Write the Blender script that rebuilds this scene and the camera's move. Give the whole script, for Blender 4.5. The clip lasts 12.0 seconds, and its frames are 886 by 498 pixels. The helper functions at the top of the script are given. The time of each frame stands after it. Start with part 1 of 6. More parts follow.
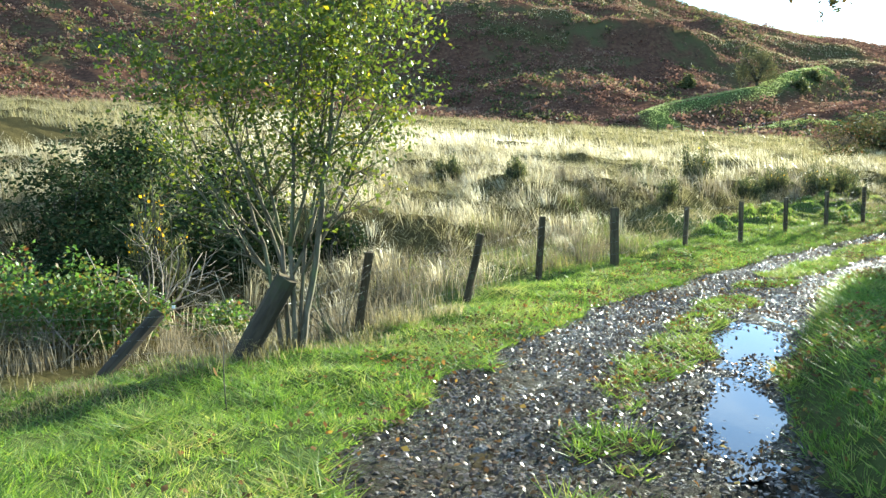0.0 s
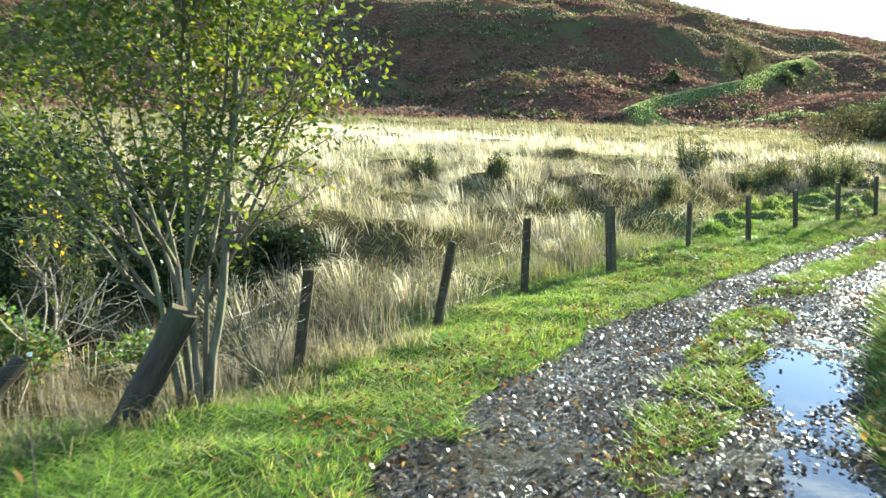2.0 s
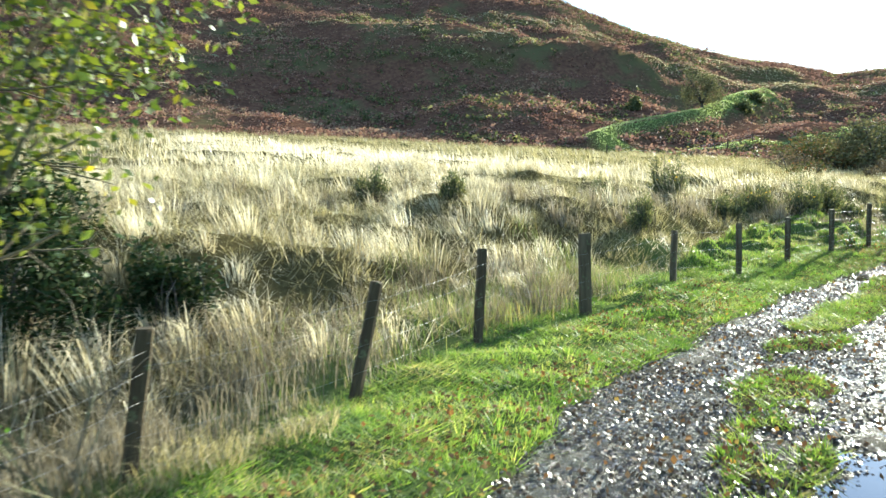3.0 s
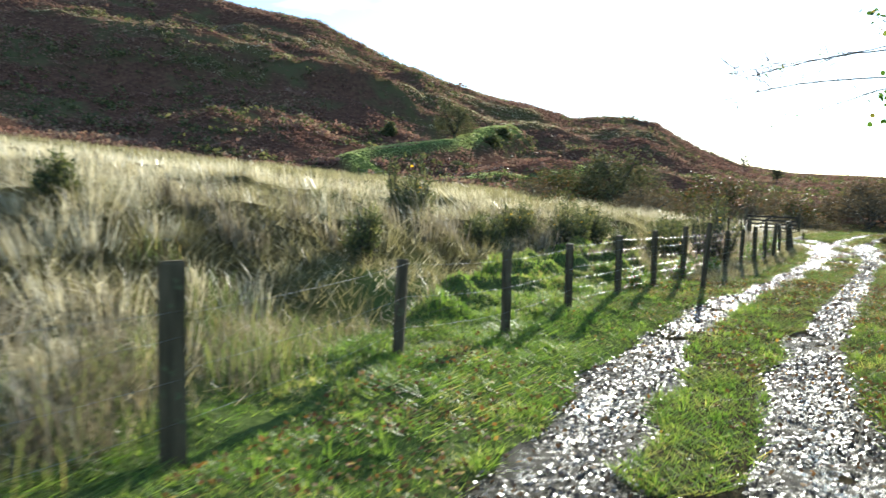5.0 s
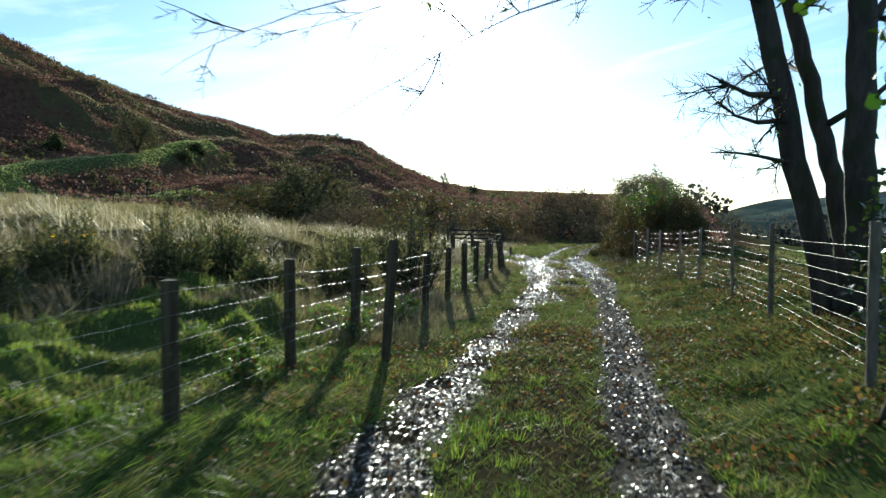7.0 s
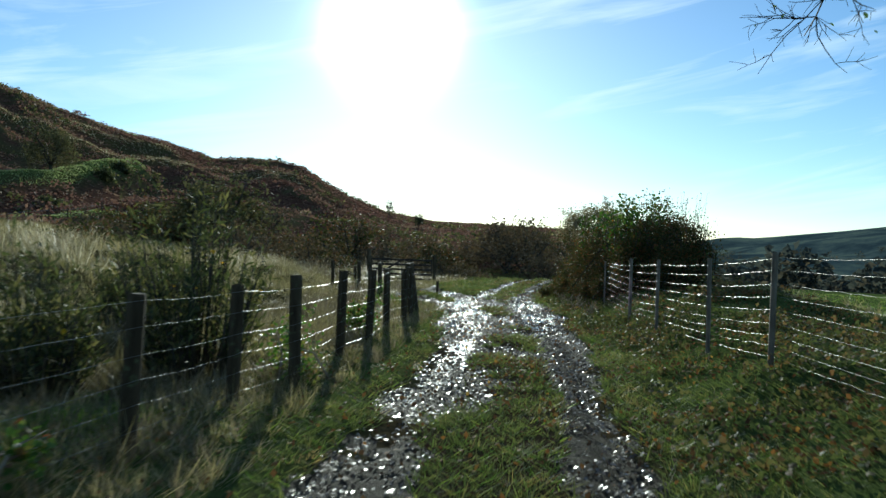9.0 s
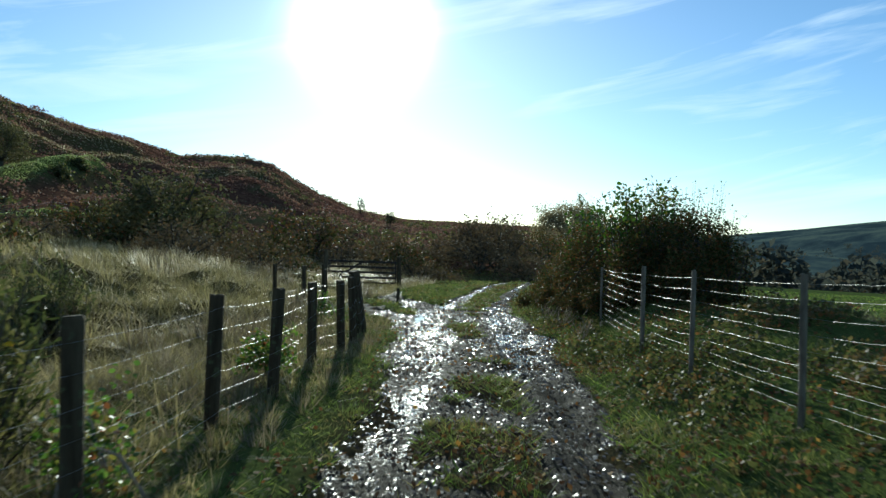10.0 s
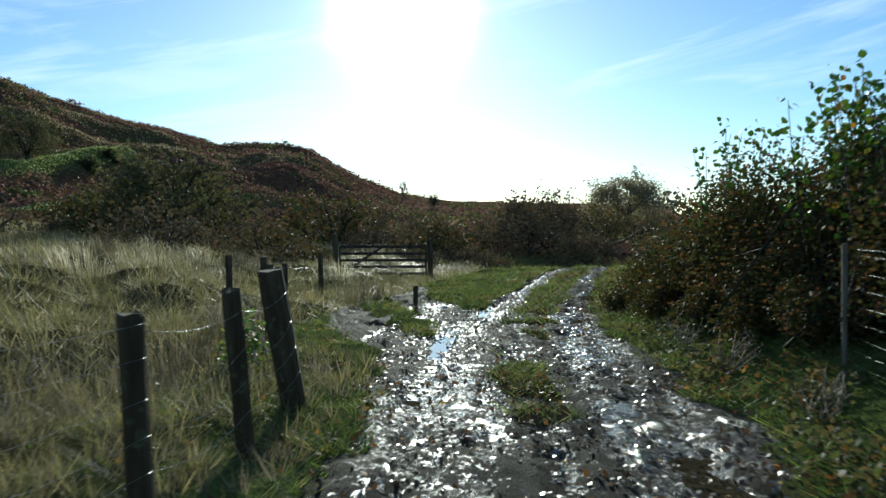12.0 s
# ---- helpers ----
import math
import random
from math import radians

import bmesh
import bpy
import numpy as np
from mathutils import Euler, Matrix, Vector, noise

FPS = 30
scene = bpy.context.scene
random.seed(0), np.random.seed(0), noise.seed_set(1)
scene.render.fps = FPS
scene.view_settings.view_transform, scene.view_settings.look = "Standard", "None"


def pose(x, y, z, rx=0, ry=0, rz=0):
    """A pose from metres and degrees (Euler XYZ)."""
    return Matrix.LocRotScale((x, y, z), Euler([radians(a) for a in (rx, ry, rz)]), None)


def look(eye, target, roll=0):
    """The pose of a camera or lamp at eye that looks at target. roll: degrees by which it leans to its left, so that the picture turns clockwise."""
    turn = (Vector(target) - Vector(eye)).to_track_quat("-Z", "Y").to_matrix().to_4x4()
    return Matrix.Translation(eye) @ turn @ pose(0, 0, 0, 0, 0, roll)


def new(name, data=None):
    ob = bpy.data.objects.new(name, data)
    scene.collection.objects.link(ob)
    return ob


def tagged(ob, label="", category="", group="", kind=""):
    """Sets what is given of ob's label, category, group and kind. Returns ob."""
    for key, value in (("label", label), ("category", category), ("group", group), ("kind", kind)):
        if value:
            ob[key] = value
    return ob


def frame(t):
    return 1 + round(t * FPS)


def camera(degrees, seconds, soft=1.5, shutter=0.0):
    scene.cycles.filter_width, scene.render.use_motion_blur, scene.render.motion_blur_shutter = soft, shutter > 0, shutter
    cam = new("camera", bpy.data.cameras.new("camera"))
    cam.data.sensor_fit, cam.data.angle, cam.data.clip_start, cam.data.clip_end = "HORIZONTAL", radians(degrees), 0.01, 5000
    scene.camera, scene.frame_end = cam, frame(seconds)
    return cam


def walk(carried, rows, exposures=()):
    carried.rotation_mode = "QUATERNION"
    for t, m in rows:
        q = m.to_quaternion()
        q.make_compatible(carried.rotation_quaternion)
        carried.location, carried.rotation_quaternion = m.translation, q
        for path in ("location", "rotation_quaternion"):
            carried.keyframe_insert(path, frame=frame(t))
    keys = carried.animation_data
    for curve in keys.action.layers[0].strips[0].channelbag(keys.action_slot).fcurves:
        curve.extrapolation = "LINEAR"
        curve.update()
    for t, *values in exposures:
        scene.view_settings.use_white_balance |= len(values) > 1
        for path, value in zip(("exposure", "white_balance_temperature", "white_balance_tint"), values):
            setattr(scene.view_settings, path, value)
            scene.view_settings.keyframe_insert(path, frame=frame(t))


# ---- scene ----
# ---------------------------------------------------------------- camera
cam = camera(59.3, 12.0, soft=1.4, shutter=0.3)
PATH = [
    (0, (-0.223, -0.758, 1.997), (-0.17, 1.222, 1.722), -1.5),
    (0.5, (-0.209, -0.672, 1.996), (-0.155, 1.308, 1.72), -1.5),
    (1, (-0.162, -0.369, 1.965), (-0.104, 1.611, 1.689), -1.6),
    (1.5, (-0.041, 0.267, 1.915), (0.026, 2.247, 1.637), -2.4),
    (2, (0.14, 1.293, 1.819), (0.223, 3.273, 1.548), -2.8),
    (2.5, (0.323, 2.502, 1.718), (0.442, 4.485, 1.48), -2.3),
    (4.5, (2.42, 8.541, 1.206), (3.0, 10.447, 1.038), -0.4),
    (5, (3.356, 10.04, 1.021), (4.139, 11.874, 0.868), 1.1),
    (5.5, (4.543, 11.643, 0.933), (5.513, 13.387, 0.8), 1.3),
    (6, (5.9, 13.074, 0.898), (7.053, 14.705, 0.782), 1.1),
    (6.5, (7.356, 14.456, 0.808), (8.653, 15.974, 0.706), 1.0),
    (7, (8.978, 15.9, 0.759), (10.366, 17.337, 0.664), -0.1),
    (9, (15.393, 20.562, 0.467), (16.874, 21.907, 0.455), 1.2),
    (9.5, (16.785, 21.612, 0.508), (18.307, 22.91, 0.512), 1.3),
    (10, (18.294, 22.752, 0.543), (19.82, 24.045, 0.528), 1.0),
    (10.5, (19.729, 23.914, 0.53), (21.237, 25.228, 0.52), 0.7),
    (11, (21.268, 25.176, 0.522), (22.741, 26.53, 0.498), 0.2),
    (11.5, (22.667, 26.359, 0.468), (24.13, 27.723, 0.435), 0.1),
    (12, (24.148, 27.525, 0.355), (25.592, 28.908, 0.295), -1.0),
]
walk(cam, [(t, look(eye, target, roll)) for t, eye, target, roll in PATH],
     exposures=[(0.0, 2.06, 6000, -3), (2.5, 2.12, 6000, -2), (5.0, 1.48, 5950, 4), (7.0, 0.46, 5800, 0), (9.0, -0.02, 5500, -5), (12.0, 0.02, 5550, -4)])

# ---------------------------------------------------------------- light
SUN_AZ, SUN_EL = radians(43.6), radians(15.4)
SUN = Vector((math.sin(SUN_AZ) * math.cos(SUN_EL), math.cos(SUN_AZ) * math.cos(SUN_EL), math.sin(SUN_EL)))
world = bpy.data.worlds.new("sky")
scene.world = world
world.use_nodes = True


def build_sky(tree):
    n, l = tree.nodes, tree.links
    n.clear()
    out, bg = n.new("ShaderNodeOutputWorld"), n.new("ShaderNodeBackground")
    sky = n.new("ShaderNodeTexSky")
    sky.sky_type, sky.sun_disc = "NISHITA", False
    sky.sun_elevation, sky.sun_rotation = SUN_EL, SUN_AZ
    sky.air_density, sky.dust_density, sky.ozone_density = 0.85, 0.18, 2.8
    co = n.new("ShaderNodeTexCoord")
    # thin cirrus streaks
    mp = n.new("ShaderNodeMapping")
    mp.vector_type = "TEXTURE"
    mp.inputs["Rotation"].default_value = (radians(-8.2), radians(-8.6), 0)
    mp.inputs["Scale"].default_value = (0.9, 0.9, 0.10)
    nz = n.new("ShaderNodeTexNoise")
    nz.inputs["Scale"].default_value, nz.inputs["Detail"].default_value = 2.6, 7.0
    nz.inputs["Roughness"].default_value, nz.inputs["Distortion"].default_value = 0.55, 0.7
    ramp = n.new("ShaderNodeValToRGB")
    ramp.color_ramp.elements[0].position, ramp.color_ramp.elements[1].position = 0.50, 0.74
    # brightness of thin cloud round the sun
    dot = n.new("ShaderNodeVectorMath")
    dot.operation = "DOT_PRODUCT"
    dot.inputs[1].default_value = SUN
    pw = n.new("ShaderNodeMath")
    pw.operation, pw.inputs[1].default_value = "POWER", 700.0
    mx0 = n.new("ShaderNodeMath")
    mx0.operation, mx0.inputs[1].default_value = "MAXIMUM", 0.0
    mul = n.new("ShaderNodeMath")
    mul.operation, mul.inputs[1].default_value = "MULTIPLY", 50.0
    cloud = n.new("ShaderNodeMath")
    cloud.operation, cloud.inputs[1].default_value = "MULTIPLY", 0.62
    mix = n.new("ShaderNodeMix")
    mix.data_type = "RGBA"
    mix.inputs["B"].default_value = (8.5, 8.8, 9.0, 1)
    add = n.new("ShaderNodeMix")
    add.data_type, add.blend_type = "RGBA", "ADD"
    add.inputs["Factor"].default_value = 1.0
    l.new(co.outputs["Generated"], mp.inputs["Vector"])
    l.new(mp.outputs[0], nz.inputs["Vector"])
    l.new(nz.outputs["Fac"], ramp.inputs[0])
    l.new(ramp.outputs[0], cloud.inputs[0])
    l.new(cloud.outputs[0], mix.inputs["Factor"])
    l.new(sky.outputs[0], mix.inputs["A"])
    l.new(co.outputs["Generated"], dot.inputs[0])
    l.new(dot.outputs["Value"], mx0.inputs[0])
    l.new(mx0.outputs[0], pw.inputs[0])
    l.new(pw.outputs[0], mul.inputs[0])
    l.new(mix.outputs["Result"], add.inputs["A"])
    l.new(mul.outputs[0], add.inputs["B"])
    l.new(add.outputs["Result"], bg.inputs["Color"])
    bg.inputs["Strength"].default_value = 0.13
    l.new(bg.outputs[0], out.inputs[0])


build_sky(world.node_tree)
sun_data = bpy.data.lights.new("sun", "SUN")
sun_data.energy, sun_data.angle, sun_data.color = 5.0, radians(0.53), (1.0, 0.90, 0.74)
sun_ob = new("sun", sun_data)
sun_ob.matrix_world = look(SUN * 50, (0, 0, 0))


# ---------------------------------------------------------------- materials
def mat(name, build):
    m = bpy.data.materials.new(name)
    m.use_nodes = True
    t = m.node_tree
    t.nodes.clear()
    out = t.nodes.new("ShaderNodeOutputMaterial")
    t.links.new(build(t.nodes, t.links, t), out.inputs[0])
    return m


def node(n, kind, **vals):
    k = n.new(kind)
    for key, v in vals.items():
        k.inputs[key.replace("_", " ")].default_value = v
    return k


def ramp_of(n, l, fac, *stops):
    r = n.new("ShaderNodeValToRGB")
    e = r.color_ramp.elements
    while len(e) < len(stops):
        e.new(0.5)
    for el, (p, c) in zip(e, stops):
        el.position, el.color = p, (*c, 1)
    l.new(fac, r.inputs[0])
    return r.outputs[0]


def noise_of(n, l, scale, detail=4.0, rough=0.6, vec=None, stretch=None):
    co = n.new("ShaderNodeTexCoord").outputs["Object"] if vec is None else vec
    if stretch:
        mp = n.new("ShaderNodeMapping")
        mp.inputs["Scale"].default_value = stretch
        l.new(co, mp.inputs[0])
        co = mp.outputs[0]
    k = node(n, "ShaderNodeTexNoise", Scale=scale, Detail=detail, Roughness=rough)
    l.new(co, k.inputs["Vector"])
    return k.outputs["Fac"]


def mixc(n, l, fac, a, b, blend="MIX"):
    m = n.new("ShaderNodeMix")
    m.data_type, m.blend_type = "RGBA", blend
    for key, v in (("Factor", fac), ("A", a), ("B", b)):
        if isinstance(v, (int, float)):
            m.inputs[key].default_value = v
        elif isinstance(v, tuple):
            m.inputs[key].default_value = (*v, 1)
        else:
            l.new(v, m.inputs[key])
    return m.outputs["Result"]


def bump_of(n, l, height, strength, dist):
    b = node(n, "ShaderNodeBump", Strength=strength, Distance=dist)
    l.new(height, b.inputs["Height"])
    return b.outputs[0]


def pbr(n, l, color, rough=0.8, spec=0.3, normal=None, metal=0.0):
    p = n.new("ShaderNodeBsdfPrincipled")
    for key, v in (("Base Color", color), ("Roughness", rough), ("Specular IOR Level", spec), ("Metallic", metal)):
        if isinstance(v, tuple):
            p.inputs[key].default_value = (*v, 1)
        elif isinstance(v, (int, float)):
            p.inputs[key].default_value = v
        else:
            l.new(v, p.inputs[key])
    if normal is not None:
        l.new(normal, p.inputs["Normal"])
    return p.outputs[0]


def foliage(name, stops, trans, gloss=0.45, rough=0.45, island=True, share=0.45, patch=None, swing=1.4):
    """Thin leaves or blades: each island has its own colour, light shines through."""
    def build(n, l, t):
        g = n.new("ShaderNodeNewGeometry")
        r = g.outputs["Random Per Island"]
        if patch:
            big = noise_of(n, l, patch, 3.0)
            a = n.new("ShaderNodeMath")
            a.operation = "MULTIPLY_ADD"
            a.inputs[1].default_value, a.inputs[2].default_value = 0.55, 0.0
            l.new(r, a.inputs[0])
            b = n.new("ShaderNodeMath")
            b.operation = "MULTIPLY_ADD"
            b.inputs[1].default_value = swing
            b.use_clamp = True
            s = n.new("ShaderNodeMath")
            s.operation, s.inputs[1].default_value = "SUBTRACT", 0.42 + (swing - 1.4) * 0.5
            l.new(a.outputs[0], s.inputs[0])
            l.new(big, b.inputs[0])
            l.new(s.outputs[0], b.inputs[2])
            r = b.outputs[0]
        col = ramp_of(n, l, r, *stops)
        p = pbr(n, l, col, rough, gloss)
        tr = n.new("ShaderNodeBsdfTranslucent")
        l.new(mixc(n, l, 1.0, col, trans, "MULTIPLY"), tr.inputs[0])
        m = n.new("ShaderNodeMixShader")
        m.inputs[0].default_value = share
        l.new(p, m.inputs[1])
        l.new(tr.outputs[0], m.inputs[2])
        return m.outputs[0]
    return mat(name, build)


def bark(name, dark, light, scale=9.0, rough=0.85, moss=None):
    def build(n, l, t):
        f = noise_of(n, l, scale, 6.0, 0.65, stretch=(1, 1, 0.22))
        col = ramp_of(n, l, f, (0.3, dark), (0.7, light))
        if moss:
            col = mixc(n, l, ramp_of(n, l, noise_of(n, l, 2.3), (0.5, (0, 0, 0)), (0.62, (1, 1, 1))), col, moss)
        return pbr(n, l, col, rough, 0.25, bump_of(n, l, f, 0.7, 0.012))
    return mat(name, build)


def ground_build(n, l, t):
    at = n.new("ShaderNodeAttribute")
    at.attribute_name = "cover"
    sp = n.new("ShaderNodeSeparateColor")
    l.new(at.outputs["Color"], sp.inputs[0])
    fine, mid, big = noise_of(n, l, 9.0, 6.0, 0.7), noise_of(n, l, 1.3, 5.0), noise_of(n, l, 0.07, 6.0, 0.65)
    soil = ramp_of(n, l, fine, (0.3, (0.030, 0.024, 0.014)), (0.7, (0.075, 0.062, 0.035)))
    green = mixc(n, l, mid, ramp_of(n, l, fine, (0.3, (0.042, 0.074, 0.018)), (0.75, (0.11, 0.165, 0.038))), (0.080, 0.095, 0.034))
    pale = ramp_of(n, l, fine, (0.25, (0.035, 0.030, 0.012)), (0.7, (0.105, 0.085, 0.036)))
    # dark bracken soil, deepened so gaps between clumps read as shadow
    brk = ramp_of(n, l, mid, (0.3, (0.045, 0.026, 0.019)), (0.55, (0.105, 0.056, 0.036)), (0.75, (0.14, 0.095, 0.05)))
    brk = mixc(n, l, ramp_of(n, l, big, (0.5, (0, 0, 0)), (0.62, (1, 1, 1))), brk, (0.085, 0.078, 0.036))
    c = mixc(n, l, sp.outputs[0], soil, green)
    c = mixc(n, l, sp.outputs[1], c, pale)
    c = mixc(n, l, sp.outputs[2], c, brk)
    # distance haze painted into the colour: far fields and hills go blue-grey
    hazed_fld = ramp_of(n, l, noise_of(n, l, 0.009, 7.0, 0.68), (0.40, (0.040, 0.060, 0.064)), (0.49, (0.072, 0.099, 0.092)), (0.60, (0.130, 0.160, 0.120)))
    c = mixc(n, l, at.outputs["Alpha"], c, hazed_fld)
    return pbr(n, l, c, 0.95, 0.0, bump_of(n, l, fine, 0.8, 0.05))


M_GROUND = mat("ground", ground_build)


def mud_build(n, l, t):
    f, m = noise_of(n, l, 46.0, 5.0, 0.75), noise_of(n, l, 12.0, 6.0, 0.7)
    col = mixc(n, l, ramp_of(n, l, m, (0.4, (0, 0, 0)), (0.65, (1, 1, 1))), ramp_of(n, l, f, (0.3, (0.022, 0.019, 0.015)), (0.75, (0.074, 0.064, 0.052))), (0.05, 0.05, 0.030))
    mp = n.new("ShaderNodeMapping")
    mp.vector_type = "TEXTURE"
    mp.inputs["Rotation"].default_value = (0, 0, radians(42))
    mp.inputs["Scale"].default_value = (3.2, 0.8, 1)
    l.new(n.new("ShaderNodeTexCoord").outputs["Object"], mp.inputs[0])
    b = noise_of(n, l, 1.6, 4.0, 0.6, mp.outputs[0])
    at = n.new("ShaderNodeAttribute")
    at.attribute_name = "wheel"
    patchy = mixc(n, l, 1.0, mixc(n, l, 0.36, noise_of(n, l, 13.0, 6.0, 0.68), b), (0.96, 0.96, 0.96), "MULTIPLY")
    dry = mixc(n, l, 1.0, patchy, ramp_of(n, l, at.outputs["Fac"], (0.0, (0.12,) * 3), (1.0, (0.0,) * 3)), "ADD")
    wet = ramp_of(n, l, dry, (0.455, (0.10,) * 3), (0.485, (0.75,) * 3))
    spec = ramp_of(n, l, dry, (0.455, (0.5,) * 3), (0.485, (0.02,) * 3))
    rough_mud = bump_of(n, l, mixc(n, l, 0.55, f, m), 1.0, 0.09)
    l.new(ramp_of(n, l, dry, (0.45, (0.8,) * 3), (0.49, (1.0,) * 3)), rough_mud.node.inputs["Strength"])
    return pbr(n, l, col, wet, spec, rough_mud)


M_MUD = mat("wet_mud", mud_build)


def water_build(n, l, t):
    rip = noise_of(n, l, 14.0, 2.0)
    p = pbr(n, l, (0.03, 0.022, 0.014), 0.02, 0.9, bump_of(n, l, rip, 0.03, 0.01))
    return p


M_WATER = mat("puddle_water", water_build)


def post_build(n, l, t):
    f = noise_of(n, l, 14.0, 6.0, 0.65, stretch=(1, 1, 0.12))
    o = n.new("ShaderNodeObjectInfo")
    c = mixc(n, l, o.outputs["Random"], ramp_of(n, l, f, (0.3, (0.032, 0.024, 0.014)), (0.72, (0.105, 0.082, 0.048))),
             ramp_of(n, l, f, (0.3, (0.048, 0.037, 0.022)), (0.72, (0.155, 0.125, 0.074))))
    lich = ramp_of(n, l, noise_of(n, l, 11.0), (0.58, (0, 0, 0)), (0.66, (1, 1, 1)))
    c = mixc(n, l, lich, c, (0.11, 0.12, 0.06))
    return pbr(n, l, c, 0.88, 0.1, bump_of(n, l, f, 0.8, 0.01))


M_POST = mat("weathered_post", post_build)
M_SLIM = bark("slim_fence_wood", (0.09, 0.077, 0.058), (0.27, 0.235, 0.17), 14.0)
M_LOG = bark("dark_barked_log", (0.022, 0.017, 0.012), (0.085, 0.066, 0.042), 9.0, moss=(0.05, 0.05, 0.022))
M_WIRE = mat("galvanised_wire", lambda n, l, t: pbr(n, l, ramp_of(n, l, noise_of(n, l, 20.0), (0.3, (0.15, 0.15, 0.145)), (0.7, (0.36, 0.36, 0.345))), 0.42, 0.5, None, 0.8))
M_TAG = mat("white_plastic", lambda n, l, t: pbr(n, l, (0.75, 0.75, 0.72), 0.4))
M_BARK_G = bark("green_brown_bark", (0.055, 0.046, 0.030), (0.20, 0.165, 0.11), 16.0, moss=(0.12, 0.13, 0.06))
M_BARK_D = bark("dark_ridged_bark", (0.025, 0.021, 0.017), (0.10, 0.086, 0.066), 7.0, moss=(0.04, 0.05, 0.022))
M_TWIG = bark("bare_twig", (0.16, 0.12, 0.085), (0.42, 0.36, 0.28), 20.0)
M_RAIL = bark("gate_wood", (0.022, 0.019, 0.015), (0.075, 0.062, 0.046), 8.0)
M_LEAF = foliage("alder_leaf", [(0.0, (0.050, 0.080, 0.022)), (0.5, (0.105, 0.140, 0.032)), (0.93, (0.175, 0.195, 0.045)), (1.0, (0.38, 0.30, 0.03))], (1.65, 1.6, 0.6), 0.25, 0.45, share=0.37)
M_HAZEL = foliage("hazel_leaf", [(0.0, (0.035, 0.085, 0.014)), (0.75, (0.075, 0.135, 0.022)), (0.93, (0.16, 0.15, 0.03)), (1.0, (0.30, 0.13, 0.02))], (1.3, 1.35, 0.7), 0.3, 0.45, share=0.4)
M_BRAMBLE = foliage("bramble_leaf", [(0.0, (0.045, 0.090, 0.022)), (0.6, (0.095, 0.165, 0.040)), (0.9, (0.16, 0.14, 0.045)), (1.0, (0.14, 0.045, 0.025))], (1.8, 1.8, 1.0), 0.25, 0.45, share=0.4)
M_WEED = foliage("verge_weed_leaf", [(0.0, (0.040, 0.052, 0.021)), (0.5, (0.075, 0.090, 0.038)), (0.75, (0.13, 0.105, 0.055)), (1.0, (0.17, 0.09, 0.045))], (1.6, 1.6, 1.0), 0.1, 0.6, share=0.35, patch=0.8)
M_HEDGE = foliage("autumn_hedge_leaf", [(0.0, (0.035, 0.050, 0.016)), (0.5, (0.075, 0.085, 0.030)), (0.8, (0.125, 0.085, 0.035)), (1.0, (0.18, 0.085, 0.035))], (1.6, 1.4, 1.0), 0.06, 0.65, share=0.2)
M_GORSE = foliage("gorse_spines", [(0.0, (0.040, 0.052, 0.024)), (0.6, (0.085, 0.100, 0.042)), (1.0, (0.19, 0.17, 0.08))], (1.6, 1.6, 1.0), 0.12, 0.6, share=0.32)
M_FLOWER = foliage("gorse_flower", [(0.0, (0.65, 0.40, 0.02)), (1.0, (0.80, 0.52, 0.03))], (1.3, 1.2, 1.0), 0.1, 0.5, share=0.5)
M_GRASS = foliage("verge_blade", [(0.0, (0.042, 0.088, 0.015)), (0.42, (0.105, 0.182, 0.036)), (0.74, (0.205, 0.272, 0.062)), (1.0, (0.40, 0.34, 0.16))], (1.75, 1.75, 0.95), 0.2, 0.5, share=0.45, patch=0.9)
# whiter than the verge grass: sunlit, hazy look of the bank put into its colour
M_SWARD = foliage("hill_sward_blade", [(0.0, (0.085, 0.125, 0.045)), (0.5, (0.19, 0.245, 0.10)), (1.0, (0.36, 0.38, 0.20))], (1.6, 1.6, 1.05), 0.2, 0.5, share=0.45, patch=0.5)
M_STRAW = foliage("moor_grass_blade", [(0.0, (0.085, 0.075, 0.032)), (0.3, (0.245, 0.205, 0.112)), (0.6, (0.54, 0.465, 0.295)), (1.0, (0.78, 0.71, 0.51))], (1.3, 1.28, 1.15), 0.28, 0.45, share=0.37, patch=0.9, swing=2.6)
M_BLEACH = foliage("bleached_grass_blade", [(0.0, (0.24, 0.20, 0.11)), (0.4, (0.50, 0.43, 0.27)), (1.0, (0.72, 0.65, 0.47))], (1.3, 1.28, 1.15), 0.4, 0.4, share=0.4, patch=0.12, swing=1.8)
M_DULL = foliage("autumn_verge_blade", [(0.0, (0.050, 0.075, 0.030)), (0.5, (0.10, 0.135, 0.050)), (0.8, (0.16, 0.165, 0.072)), (1.0, (0.25, 0.19, 0.10))], (1.7, 1.65, 1.0), 0.07, 0.6, share=0.45, patch=1.1, swing=1.8)
M_SALLOW = foliage("sallow_leaf", [(0.0, (0.07, 0.078, 0.035)), (0.5, (0.115, 0.11, 0.055)), (1.0, (0.17, 0.145, 0.078))], (1.4, 1.4, 1.0), 0.04, 0.8, share=0.22)
M_RUSH = foliage("rush_blade", [(0.0, (0.060, 0.064, 0.032)), (0.5, (0.162, 0.142, 0.074)), (1.0, (0.43, 0.365, 0.22))], (1.4, 1.4, 1.0), 0.2, 0.5, share=0.42, patch=0.8)
M_BRACKEN = foliage("bracken_frond", [(0.0, (0.060, 0.034, 0.028)), (0.35, (0.16, 0.088, 0.066)), (0.65, (0.235, 0.138, 0.096)), (1.0, (0.30, 0.235, 0.14))], (1.25, 1.15, 1.1), 0.06, 0.7, share=0.30, patch=0.05)
